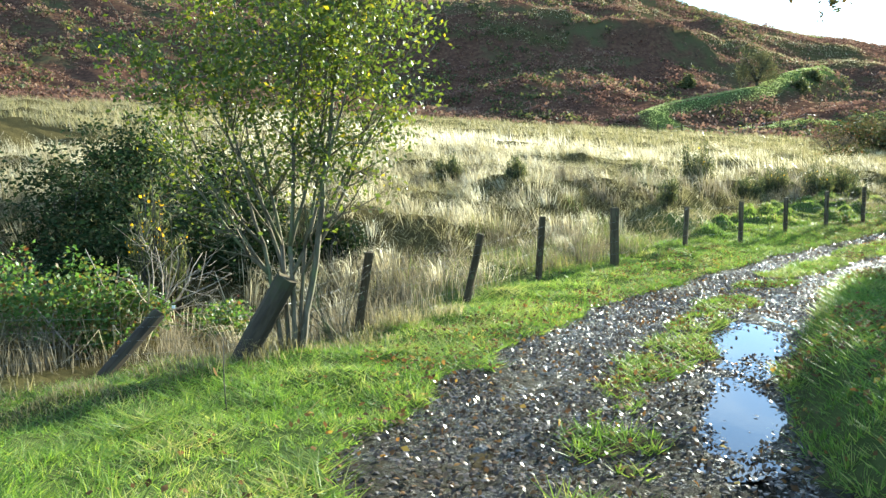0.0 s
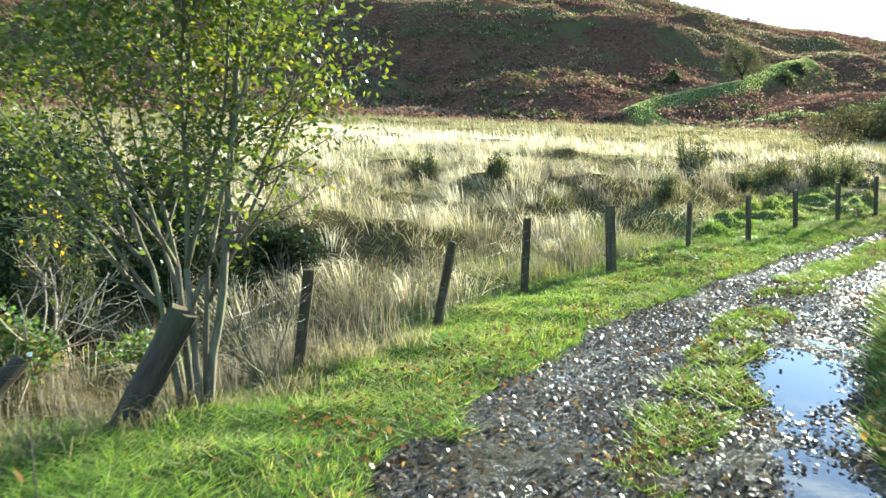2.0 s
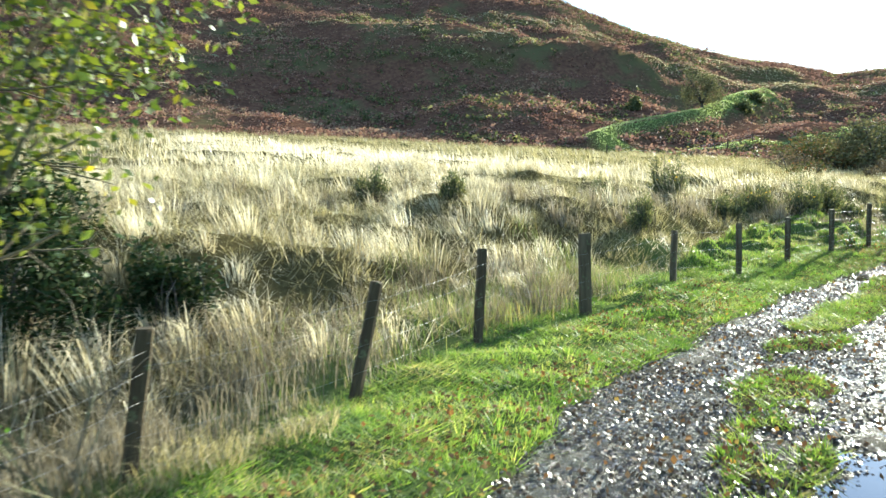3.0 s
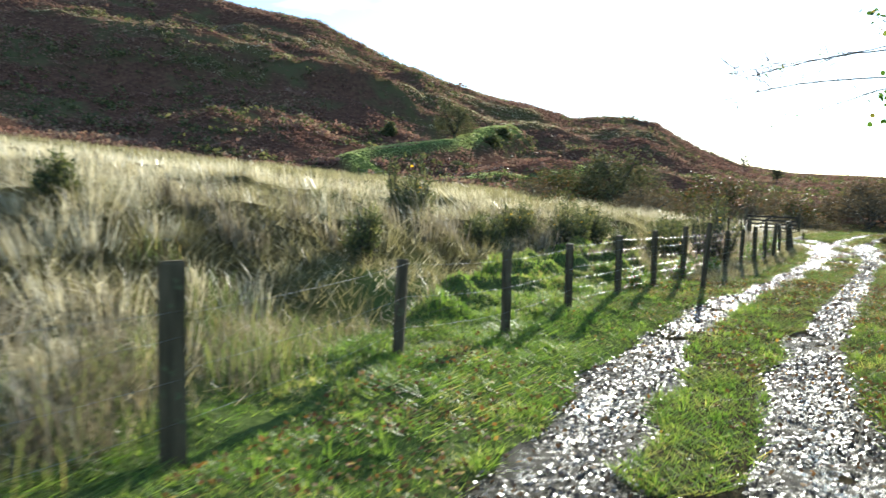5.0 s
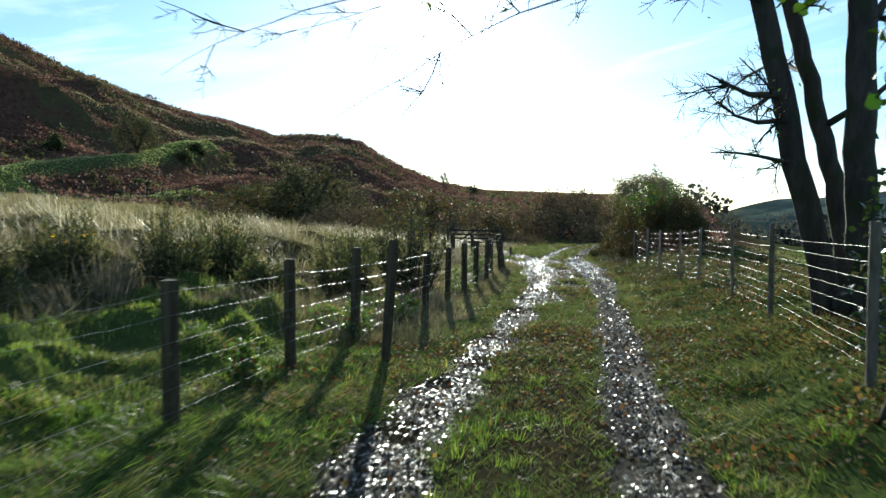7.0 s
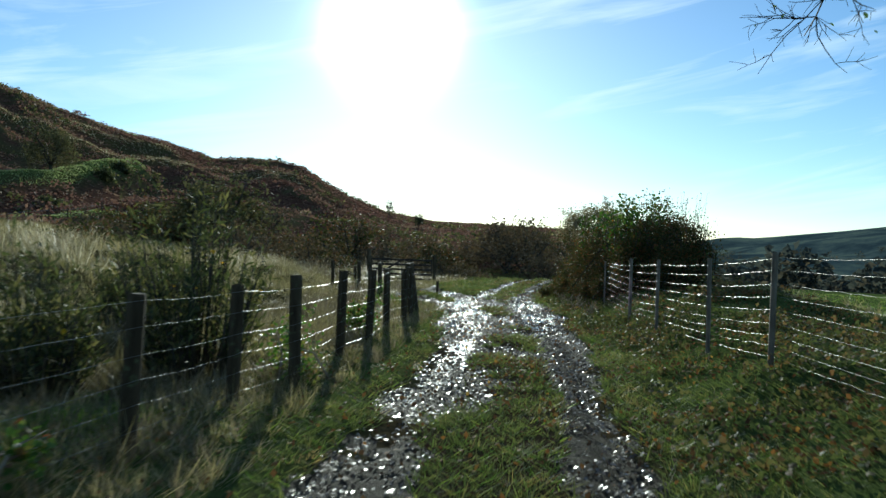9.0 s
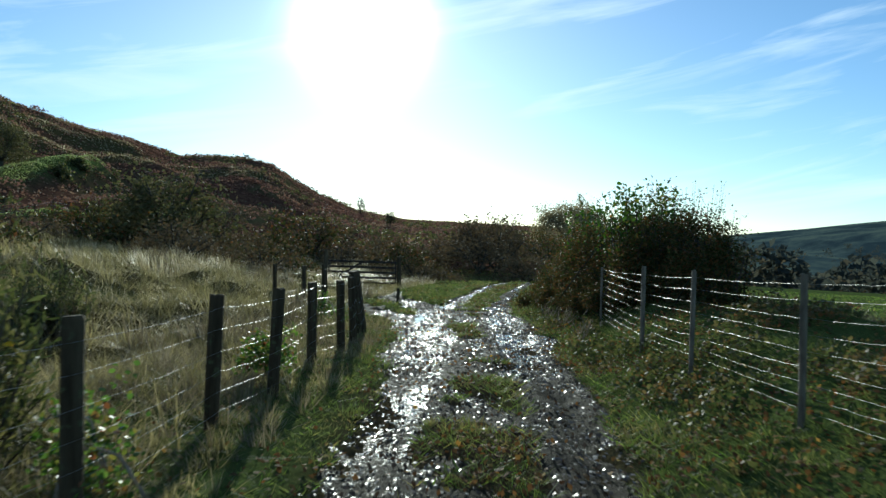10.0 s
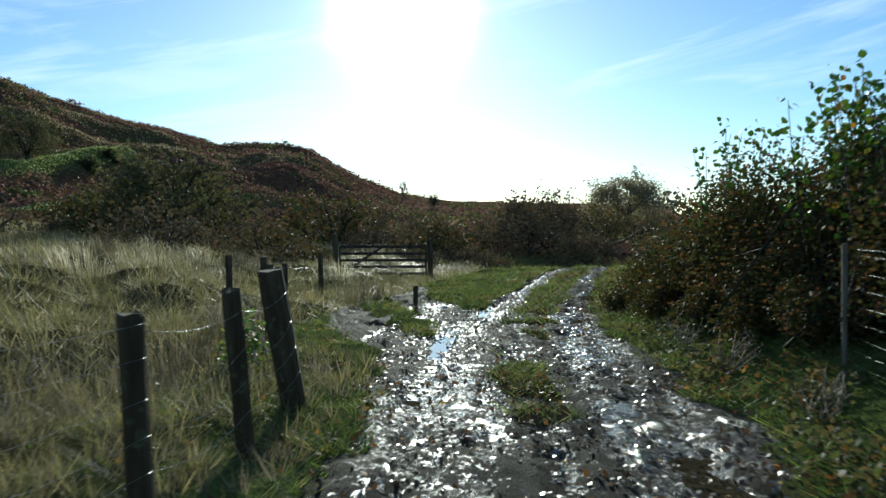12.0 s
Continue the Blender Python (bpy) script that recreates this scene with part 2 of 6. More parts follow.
M_BROWN = foliage("dead_stalk_blade", [(0.0, (0.065, 0.057, 0.038)), (0.5, (0.16, 0.140, 0.094)), (1.0, (0.38, 0.335, 0.24))], (1.3, 1.2, 1.0), 0.15, 0.6, share=0.35, patch=0.9)
M_FALLEN = foliage("fallen_leaf", [(0.0, (0.060, 0.036, 0.020)), (0.5, (0.15, 0.085, 0.035)), (0.88, (0.24, 0.13, 0.04)), (1.0, (0.46, 0.32, 0.07))], (1.4, 1.2, 1.0), 0.05, 0.7, share=0.25)
M_LITTER = foliage("wet_leaf_litter", [(0.0, (0.035, 0.025, 0.017)), (0.6, (0.080, 0.058, 0.038)), (0.93, (0.13, 0.085, 0.045)), (1.0, (0.22, 0.12, 0.04))], (1.2, 1.1, 1.0), 0.30, 0.33, share=0.08)
M_SCRUB = foliage("hill_scrub_leaf", [(0.0, (0.040, 0.050, 0.024)), (0.6, (0.095, 0.10, 0.045)), (1.0, (0.19, 0.17, 0.08))], (1.5, 1.5, 1.0), 0.06, 0.6, share=0.35)
M_FAR = foliage("far_tree_leaf", [(0.0, (0.095, 0.078, 0.047)), (0.5, (0.145, 0.115, 0.066)), (1.0, (0.19, 0.13, 0.07))], (1.4, 1.3, 1.0), 0.04, 0.8, share=0.14)
M_OAK = foliage("oak_leaf", [(0.0, (0.16, 0.16, 0.10)), (0.5, (0.27, 0.25, 0.16)), (1.0, (0.38, 0.33, 0.22))], (1.4, 1.3, 1.0), 0.06, 0.7, share=0.45)
# blue-grey leaf tones and high translucency stand in for haze over the valley
M_FAR_DARK = foliage("valley_tree_leaf", [(0.0, (0.050, 0.060, 0.058)), (0.6, (0.070, 0.076, 0.064)), (1.0, (0.105, 0.088, 0.060))], (1.2, 1.2, 1.1), 0.0, 0.9, share=0.45)
M_SHOULDER = foliage("dark_tree_leaf", [(0.0, (0.020, 0.034, 0.020)), (1.0, (0.045, 0.062, 0.030))], (1.2, 1.2, 1.0), 0.1, 0.7, share=0.2)
M_THICKET = foliage("thicket_leaf", [(0.0, (0.018, 0.032, 0.012)), (0.6, (0.035, 0.055, 0.020)), (1.0, (0.07, 0.065, 0.03))], (1.3, 1.4, 1.0), 0.04, 0.7, share=0.15)
M_IVY = foliage("ivy_leaf", [(0.0, (0.014, 0.030, 0.010)), (0.7, (0.03, 0.055, 0.016)), (1.0, (0.08, 0.07, 0.03))], (1.4, 1.5, 1.0), 0.6, 0.3, share=0.25)
rng = np.random.default_rng(7)


# ---------------------------------------------------------------- terrain
def hash2(i, j, seed):
    h = np.sin(i * 127.1 + j * 311.7 + seed * 74.7) * 43758.5453
    return h - np.floor(h)


def vnoise(x, y, seed=0):
    i, j = np.floor(x), np.floor(y)
    u, v = x - i, y - j
    u, v = u * u * (3 - 2 * u), v * v * (3 - 2 * v)
    a, b, c, d = hash2(i, j, seed), hash2(i + 1, j, seed), hash2(i, j + 1, seed), hash2(i + 1, j + 1, seed)
    return (a + (b - a) * u) * (1 - v) + (c + (d - c) * u) * v


def fbm(x, y, octaves=4, seed=0):
    s, amp, tot = 0, 1.0, 0
    for k in range(octaves):
        s, tot = s + amp * vnoise(x * 2**k, y * 2**k, seed + k), tot + amp
        amp *= 0.5
    return s / tot


def smooth(a, b, x):
    t = np.clip((x - a) / (b - a), 0, 1)
    return t * t * (3 - 2 * t)


def dense(points, step=0.25):
    p = np.array(points, float)
    # rounded by corner cutting
    for _ in range(3):
        q = 0.75 * p[:-1] + 0.25 * p[1:]
        r = 0.25 * p[:-1] + 0.75 * p[1:]
        p = np.vstack([p[:1], np.stack([q, r], 1).reshape(-1, 2), p[-1:]])
    d = np.r_[0, np.cumsum(np.hypot(*np.diff(p, axis=0).T))]
    s = np.arange(0, d[-1], step)
    return np.stack([np.interp(s, d, p[:, 0]), np.interp(s, d, p[:, 1])], 1)


TRACK = dense([(-0.63, -14.00), (0.10, -3.99), (0.50, 1.51), (0.90, 3.83), (1.74, 6.05), (3.01, 8.35), (5.13, 11.85), (7.46, 14.54), (9.58, 16.63), (12.70, 19.20),
               (18.54, 23.09), (24.53, 27.46), (29.13, 31.21), (32.44, 34.11), (35.93, 36.28), (40.37, 38.92), (45.66, 41.91), (60.17, 49.71), (90.17, 67.72)])
BRANCH = dense([(29.5, 31.6), (31.5, 34.6), (33.4, 37.8), (36.6, 42.0), (40.5, 45.4)])

# old spoil bank, terrace and mound crest on the hillside
BANK = dense([(34, 114), (45, 127), (54, 133.5), (64, 144), (73, 156), (88, 169.5)], 1.0)
TERRACE = dense([(34, 110.5), (40, 111), (56, 117.5), (76, 126), (92, 134)], 1.0)
CREST = dense([(33, 171), (38, 171), (44, 171.5), (55, 175.5), (63, 171)], 1.0)


def near_line(line, x, y):
    """Distance to the left of a line (negative: right) and the nearest index."""
    x, y = np.asarray(x, float).ravel(), np.asarray(y, float).ravel()
    n, k = np.empty(len(x)), np.empty(len(x), int)
    tan = np.gradient(line, axis=0)
    tan /= np.linalg.norm(tan, axis=1)[:, None]
    for a in range(0, len(x), 20000):
        b = slice(a, a + 20000)
        dx, dy = x[b, None] - line[None, :, 0], y[b, None] - line[None, :, 1]
        i = np.argmin(dx * dx + dy * dy, axis=1)
        ii = np.arange(len(i))
        n[b] = tan[i, 0] * dy[ii, i] - tan[i, 1] * dx[ii, i]
        k[b] = i
        far = np.hypot(dx[ii, i], dy[ii, i])
        n[b] = np.where(np.abs(n[b]) < 0.98 * far, np.sign(n[b] + 1e-9) * far, n[b])
    return n, k


ROAD_S = [-20, 0, 2.2, 3.3, 4.7, 5.5, 7.2, 11, 16, 19, 24, 30, 40, 50, 57, 62, 66, 80, 140]
ROAD_Z = [1.2, 0.42, 0.16, 0.02, -0.04, -0.12, -0.25, -0.54, -0.78, -0.85, -0.88, -0.94, -1.0, -1.12, -1.08, -1.15, -1.45, -2.5, -4.0]
PUDDLES = [(2.12, 4.7, 0.95, 0.30, -0.03, 0.42, 0.91), (3.38, 7.5, 0.95, 0.36, -0.29, 0.46, 0.89)]
for px, py, rx, ry in ((30.8, 34.0, 1.0, 0.10), (34.4, 36.4, 1.0, 0.12)):
    PUDDLES.append((px, py, rx, ry, float(np.interp(px * 0.62 + py * 0.78, ROAD_S, ROAD_Z)) - 0.045, 0.79, 0.61))
SKY_AZ = [-180, -120, -60, -20, 0, 5, 13.5, 18, 22, 25.5, 29, 32, 36, 38, 41, 43.5, 47, 55, 62, 67, 71, 75, 79, 90, 120, 180]
SKY_EL = [3, 5, 13, 14, 13, 12.7, 11.6, 9.4, 7.85, 6.8, 6.2, 5.3, 5.2, 4.75, 3.1, 2.1, 1.55, 1.2, 0.9, 0.6, 1.0, 1.4, 1.9, 2.4, 2.5, 3]


def road_z(x, y):
    return np.interp(x * 0.62 + y * 0.78, ROAD_S, ROAD_Z)


def lawn_mask(x, n):
    """The strip of green turf just behind the fence."""
    edge = np.interp(x, [4.5, 5.5, 8, 12, 16, 20], [2.4, 3.2, 4.1, 5.3, 6.3, 6.3])
    return smooth(edge + 0.45, edge - 0.35, n) * smooth(4.0, 5.5, x) * smooth(19.5, 16.5, x)


def base_z(x, y):
    """The land without ruts, x and y flat arrays. Returns heights and cover colours."""
    n, k = near_line(TRACK, x, y)
    q, u = -0.6 * (x - 13) + 0.8 * (y - 20), 0.8 * (x - 13) + 0.6 * (y - 20)
    zr = road_z(x, y)
    left = -0.9 + 0.088 * q - 0.0327 * u + 0.45 * smooth(2, 7, q)
    right = -0.9 + 0.045 * q - 0.02 * u
    hum = fbm(x / 2.3, y / 2.3, 3, 3) - 0.5
    tuft = fbm(x / 0.55, y / 0.55, 2, 7) - 0.5
    near_l, near_r = smooth(2.4, 7.5, n), smooth(4.0, 11.0, -n)
    z = zr * (1 - near_l) * (1 - near_r) + left * near_l + right * near_r
    early = smooth(13, 10, y)
    z = z + (0.45 * smooth(1.5, 3.2, -n) * (1 - early) + 0.52 * smooth(0.95, 1.75, -n) * early) * (1 - near_r)
    z = z + 0.26 * smooth(2.0, 3.6, -n) * smooth(6.5, 5.0, -n) * smooth(26, 28.5, x) * smooth(42, 36, x)
    z = z + 0.14 * smooth(1.5, 2.4, n) * smooth(4.5, 3.2, n) * smooth(3, 6, x) * smooth(16, 12, x)
    # tussocky turf behind the fence
    lump = np.maximum(fbm(x / 0.8, y / 0.8, 3, 29) - 0.44, 0) * 1.25 + 0.4 * np.maximum(fbm(x / 2.2, y / 2.2, 2, 27) - 0.5, 0)
    z = z + lump * lawn_mask(x, n) * smooth(2.9, 3.7, n)
    z = z + tuft * 0.16 * smooth(1.25, 2.0, np.abs(n)) * smooth(12, 8, np.abs(n))
    z = z + hum * (0.18 * smooth(1.4, 2.6, np.abs(n)) + 1.15 * near_l * (1 - 0.7 * lawn_mask(x, n)))
    z = z - 0.75 * np.exp(-(((x + 4.6) / 3.6) ** 2 + ((y - 10.6) / 3.4) ** 2))
    for px, py, rx, ry, lev, ca, sa in PUDDLES:
        c = np.hypot(((x - px) * ca + (y - py) * sa) / rx, ((x - px) * sa - (y - py) * ca) / ry)
        s = smooth(2.3, 1.3, c)
        z = z * (1 - s) + (lev + 0.035) * s
    # hills
    dx, dy = x - 5.0, y - 10.0
    r, az = np.hypot(dx, dy), np.degrees(np.arctan2(dx, dy))
    r = np.maximum(r, 1e-3)
    el = np.interp(az, SKY_AZ, SKY_EL)
    r0 = np.interp(az, [-60, 0, 25, 40, 50, 62], [95, 100, 105, 115, 75, 70])
    r1 = np.interp(az, [-60, 20, 36, 42, 47, 62], [260, 260, 280, 300, 350, 350])
    bx, by = 5 + dx / r * r0, 10 + dy / r * r0
    zb = -0.9 + 0.088 * (-0.6 * (bx - 13) + 0.8 * (by - 20)) - 0.0327 * (0.8 * (bx - 13) + 0.6 * (by - 20)) + 0.45
    z1 = 1.0 + r1 * np.tan(np.radians(el))
    t = np.clip((r - r0) / (r1 - r0), 0, 1)
    f = 0.55 * t + 0.45 * t * t * (3 - 2 * t)
    up_hill = (r > 85) & (r < 260) & (x > 5) & (x < 130)
    nb, nt, nc = (np.full(len(x), 99.0) for _ in range(3))
    for out, line in ((nb, BANK), (nt, TERRACE), (nc, CREST)):
        out[up_hill] = near_line(line, x[up_hill], y[up_hill])[0]
    ridge = 1 - np.abs(2 * fbm(x / 46, y / 30, 3, 13) - 1) * 2.0
    rough = (fbm(x / 26, y / 26, 4, 11) - 0.5) * 6.0 + (fbm(x / 6, y / 6, 3, 17) - 0.5) * 3.4 + (ridge - 0.5) * 2.0
    rough = rough * (1 - 0.75 * np.exp(-(nb / 8) ** 2))
    hill = zb + (z1 - zb) * f + rough * smooth(0.0, 0.15, t) * (1 - 0.8 * smooth(0.7, 1.0, t)) * smooth(0.5, 6, el)
    # worked ledge and spoil mounds
    for hx, hy, rx, ry, up in ((50, 174, 13, 6, 4.0), (66, 186, 16, 9, 2.5), (24, 182, 18, 7, 3.5), (5, 165, 22, 8, 2.5), (90, 205, 18, 8, 3.0)):
        hill = hill + up * np.exp(-(((x - hx) / rx) ** 2 + ((y - hy) / ry) ** 2))
    hill = hill + 2.2 * np.exp(-(nb / 3.2) ** 2) - 1.3 * np.exp(-((nb + 7) / 4.0) ** 2) + 0.9 * np.exp(-(nt / 2.5) ** 2) + 1.6 * np.exp(-(nc / 3.0) ** 2) - 1.4 * np.exp(-((nc + 7) / 4.0) ** 2)
    hill = hill - 0.02 * np.maximum(r - r1, 0)
    zl = np.where(r > r0, hill, z)
    # open side: pasture, valley, far hills
    rr0 = 75.0
    px, py = 5 + dx / r * rr0, 10 + dy / r * rr0
    zp = -0.9 + 0.045 * (-0.6 * (px - 13) + 0.8 * (py - 20)) - 0.02 * (0.8 * (px - 13) + 0.6 * (py - 20))
    far = zp + (-26 - zp) * smooth(rr0, 420, r)
    far = far + ((1.0 + 2200 * np.tan(np.radians(el))) - far) * smooth(700, 2200, r) ** 1.2
    far = far + (fbm(x / 300, y / 300, 4, 23) - 0.5) * 90 * smooth(500, 1300, r) * (1 - smooth(1700, 2200, r))
    zright = np.where(r > rr0, far, z)
    w = smooth(60, 68, az) * (1 - smooth(172, 180, az)) + smooth(-100, -130, az)
    zt = zl * (1 - w) + zright * w
    # covers: green, pale, bracken
    e = fbm(x / 1.7, y / 1.7, 4, 5)
    green = smooth(0.7, 1.6, np.abs(n) + (e - 0.5) * 0.8) * 0.9
    pale = smooth(3.2, 6.0, n + 1.8 * smooth(14, 18, x) + (e - 0.5) * 2.5) * smooth(0.25, 0.5, e + 0.15) * (1 - w)
    pale = pale * (1 - lawn_mask(x, n))
    brk = smooth(-4, 6, r - r0 + (e - 0.5) * 14) * (1 - w)
    eh = fbm(x / 14, y / 14, 4, 31)
    patch = np.zeros_like(x)
    for hx, hy, rx, ry, ang in ((110, 235, 20, 6, 0.2), (95, 150, 16, 2.5, 0.5)):
        c, s = math.cos(ang), math.sin(ang)
        a, b = (x - hx) * c + (y - hy) * s, -(x - hx) * s + (y - hy) * c
        patch = np.maximum(patch, np.exp(-((a / rx) ** 2 + (b / ry) ** 2)))
    patch = smooth(0.35, 0.6, patch + (eh - 0.5) * 0.7)
    wob = (eh - 0.5) * 5
    turf = np.maximum(np.maximum(smooth(3.6, 2.2, np.abs(nb - 0.3 + wob * 0.3)), smooth(2.6, 1.4, np.abs(nt + wob * 0.4))), 0.4 * smooth(2.2, 1.0, np.abs(nc + wob * 0.3)))
    patch = np.maximum(patch, turf)
    brk = brk * (1 - patch)
    sere = np.zeros_like(x)
    for hx, hy, rx, ry in ((58, 214, 18, 8), (80, 183, 18, 5), (99, 187, 18, 6), (33, 179, 9, 3), (66, 163, 9, 2.5), (96, 203, 16, 6), (129, 186, 24, 8), (30, 215, 16, 5), (0, 190, 14, 4), (14, 200, 16, 6), (40, 188, 12, 4), (22, 168, 9, 3)):
        sere = np.maximum(sere, np.exp(-(((x - hx) / rx) ** 2 + ((y - hy) / ry) ** 2)))
    sere = smooth(0.22, 0.5, sere + (eh - 0.5) * 0.9) * (1 - patch) * (1 - w)
    brk = brk * (1 - 0.8 * sere)
    pale = np.maximum(pale * (1 - smooth(-4, 6, r - r0)), 0.75 * sere) * (1 - patch)
    green = np.maximum(green * (1 - brk), patch * (0.55 + 0.5 * eh))
    return zt, n, k, np.stack([green, pale, brk, w], 1)


def rut_mask(x, y):
    """1 in the wheel ruts and churned mud, 0 in grass."""
    n, k = near_line(TRACK, x, y)
    xk = TRACK[k, 0]
    yk = TRACK[k, 1]
    e = fbm(x / 0.7, y / 0.7, 4, 41) - 0.5
    w = np.interp(yk, [-10, 4, 9, 13, 15.5, 18, 22, 26, 28.5, 31, 34, 37, 60], [0.62, 0.62, 0.60, 0.48, 0.38, 0.32, 0.29, 0.32, 0.45, 0.55, 0.46, 0.24, 0.22])
    half = np.interp(yk, [-10, 20, 24, 34, 38], [0.86, 0.86, 0.76, 0.74, 0.62])
    a = np.minimum(np.abs(n - half), np.abs(n + half)) / w
    m = 1 - smooth(0.55, 1.25, a + e * 1.5)
    wide = np.interp(yk, [-10, 2, 8, 12, 15, 23, 26, 28.5, 33.5, 36], [0.5, 0.62, 0.65, 0.45, 0.0, 0.12, 0.35, 0.85, 0.8, 0.0])
    mid = (1 - smooth(0.75, 1.2, np.abs(n) + e)) * smooth(0.52, 0.40, e + 0.5 - 0.12 * (wide - 0.5)) * (wide > 0.05) * np.minimum(1, wide * 1.5)
    m = np.maximum(m, mid)
    m = m * (1 - smooth(1.0, 1.25, -n + e * 0.35) * smooth(10, 8, yk))
    m = m * (1 - smooth(16, 18, yk) * smooth(27, 24, yk) * 0.6 * smooth(0.2, 0.5, n) * smooth(0.42, 0.58, fbm(x / 0.5, y / 0.5, 3, 49)))
    m = m * (1 - 0.25 * smooth(14, 17, yk) * smooth(25, 22, yk) * smooth(0.44, 0.58, fbm(x / 0.9, y / 0.9, 3, 47)))
    nb, kb = near_line(BRANCH, x, y)
    ab = np.minimum(np.abs(nb - 0.7), np.abs(nb + 0.7)) / 0.45
    mb = (1 - smooth(0.5, 1.3, ab + e * 1.6)) * (kb > 1) * (kb < len(BRANCH) - 2)
    m = np.maximum(m, mb * 0.95)
    return np.where((np.abs(n) < 4) | (np.abs(nb) < 4), m, 0.0)


def axis(core_a, core_b, step, cap, mid_r, end, back):
    core = np.arange(core_a, core_b + 1e-6, step)

    def side(sign, start, cap):
        out, d, p = [], step, start
        while abs(p) < end:
            lim = cap if abs(p) < mid_r else 1e9
            d = min(d * 1.095, lim)
            p += sign * d
            out.append(p)
        return out
    return np.array(side(-1, core_a, back)[::-1] + list(core) + side(1, core_b, cap))


AU, AV = axis(-20, 40, 0.19, 4.2, 310, 3600, 14.0), axis(-7, 9, 0.19, 4.0, 310, 3600, 8.0)


def ground_points():
    uu, vv = np.meshgrid(AU, AV, indexing="ij")
    x, y = 10 + 0.72 * uu - 0.694 * vv, 16 + 0.694 * uu + 0.72 * vv
    return x.ravel(), y.ravel(), uu.shape


def mesh_from(name, verts, faces, material, smooth_shade=False):
    me = bpy.data.meshes.new(name)
    verts, faces = np.asarray(verts, np.float32), np.asarray(faces, np.int32)
    k = faces.shape[1]
    me.vertices.add(len(verts))
    me.vertices.foreach_set("co", verts.ravel())
    me.loops.add(faces.size)
    me.loops.foreach_set("vertex_index", faces.ravel())
    me.polygons.add(len(faces))
    me.polygons.foreach_set("loop_start", np.arange(0, faces.size, k, dtype=np.int32))
    if smooth_shade:
        me.polygons.foreach_set("use_smooth", np.ones(len(faces), bool))
    me.update(calc_edges=True)
    me.materials.append(material)
    return me


def grid_faces(a, b):
    i = np.arange(a * b).reshape(a, b)
    return np.stack([i[:-1, :-1], i[1:, :-1], i[1:, 1:], i[:-1, 1:]], -1).reshape(-1, 4)


gx, gy, gshape = ground_points()
gz_all, gn, gk, gcov = base_z(gx, gy)
gm = np.zeros_like(gx)
nearby = (np.abs(gx - 20) < 60) & (np.abs(gy - 25) < 60)
gm[nearby] = rut_mask(gx[nearby], gy[nearby])
gz_all = gz_all - 0.09 * smooth(0.15, 0.6, gm)
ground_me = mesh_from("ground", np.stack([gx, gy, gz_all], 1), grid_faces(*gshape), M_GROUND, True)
attr = ground_me.color_attributes.new("cover", "FLOAT_COLOR", "POINT")
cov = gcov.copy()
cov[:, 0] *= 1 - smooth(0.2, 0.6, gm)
# alpha rises with distance and brings in the painted haze tint
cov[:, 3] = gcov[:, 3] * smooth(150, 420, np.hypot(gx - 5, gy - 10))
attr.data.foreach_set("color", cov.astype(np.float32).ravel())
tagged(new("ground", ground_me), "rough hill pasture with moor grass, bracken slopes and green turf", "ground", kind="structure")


def gz(x, y):
    return base_z(np.array([float(x)]), np.array([float(y)]))[0][0]


def gz_many(x, y):
    return base_z(np.asarray(x, float), np.asarray(y, float))[0]


def strip(line, half, step, lift):
    """A mud sheet along a line; it shows only where the turf is worn away."""
    tan = np.gradient(line, axis=0)
    tan /= np.linalg.norm(tan, axis=1)[:, None]
    s = np.arange(0, (len(line) - 1) * 0.25, step)
    i = s / 0.25
    cx, cy = np.interp(i, np.arange(len(line)), line[:, 0]), np.interp(i, np.arange(len(line)), line[:, 1])
    tx, ty = np.interp(i, np.arange(len(line)), tan[:, 0]), np.interp(i, np.arange(len(line)), tan[:, 1])
    v = np.arange(-half, half + 1e-6, step)
    x, y = (cx[:, None] - ty[:, None] * v).ravel(), (cy[:, None] + tx[:, None] * v).ravel()
    z = base_z(x, y)[0]
    m = rut_mask(x, y)
    n, k = near_line(TRACK, x, y)
    late = smooth(25.5, 29.0, y)
    streak = (fbm(n / 0.21 + 0.1 * np.sin(k * 0.11), k * 0.25 / 2.0, 3, 59) - 0.5) * late
    churn = (fbm(x / 0.16, y / 0.16, 3, 51) - 0.5) * 0.06 + (fbm(x / 0.55, y / 0.55, 2, 57) - 0.5) * 0.07
    rut = 0.045 * np.exp(-((np.abs(n) - 0.86) / 0.16) ** 2)
    z = z - 0.025 + churn * (0.5 + 0.5 * m) * (1 + 0.4 * late) + 0.11 * streak - rut + lift
    for pud in PUDDLES:
        lev, d = pud[4], pond(x, y, *pud)
        w = smooth(1.5, 1.1, d)
        z = z * (1 - w) + (lev + 0.05 * (d - 1) + churn * 0.35 + 0.06 * streak) * w
    f = grid_faces(len(s), len(v))
    keep = m[f].max(axis=1) > 0.05
    mid = smooth(10, 14, y) * (1 - late)
    wheel = np.clip(0.5 + 0.45 * np.exp(-((np.abs(n) - 0.86) / 0.30) ** 2) - 0.36 * mid + 0.4 * smooth(18, 14, y) * smooth(1, 4, y) + (0.85 * smooth(0.03, -0.09, streak) - 0.22 + 0.4 * np.exp(-((n - 0.9) / 0.32) ** 2)) * late, 0, 1)
    return np.stack([x, y, z], 1), f[keep], wheel


def pond(x, y, px, py, rx, ry, lev, c, s):
    a, b = (x - px) * c + (y - py) * s, (x - px) * s - (y - py) * c
    return np.hypot(a / rx, b / ry) + (fbm(x / 0.5, y / 0.5, 3, 61) - 0.5) * 0.9


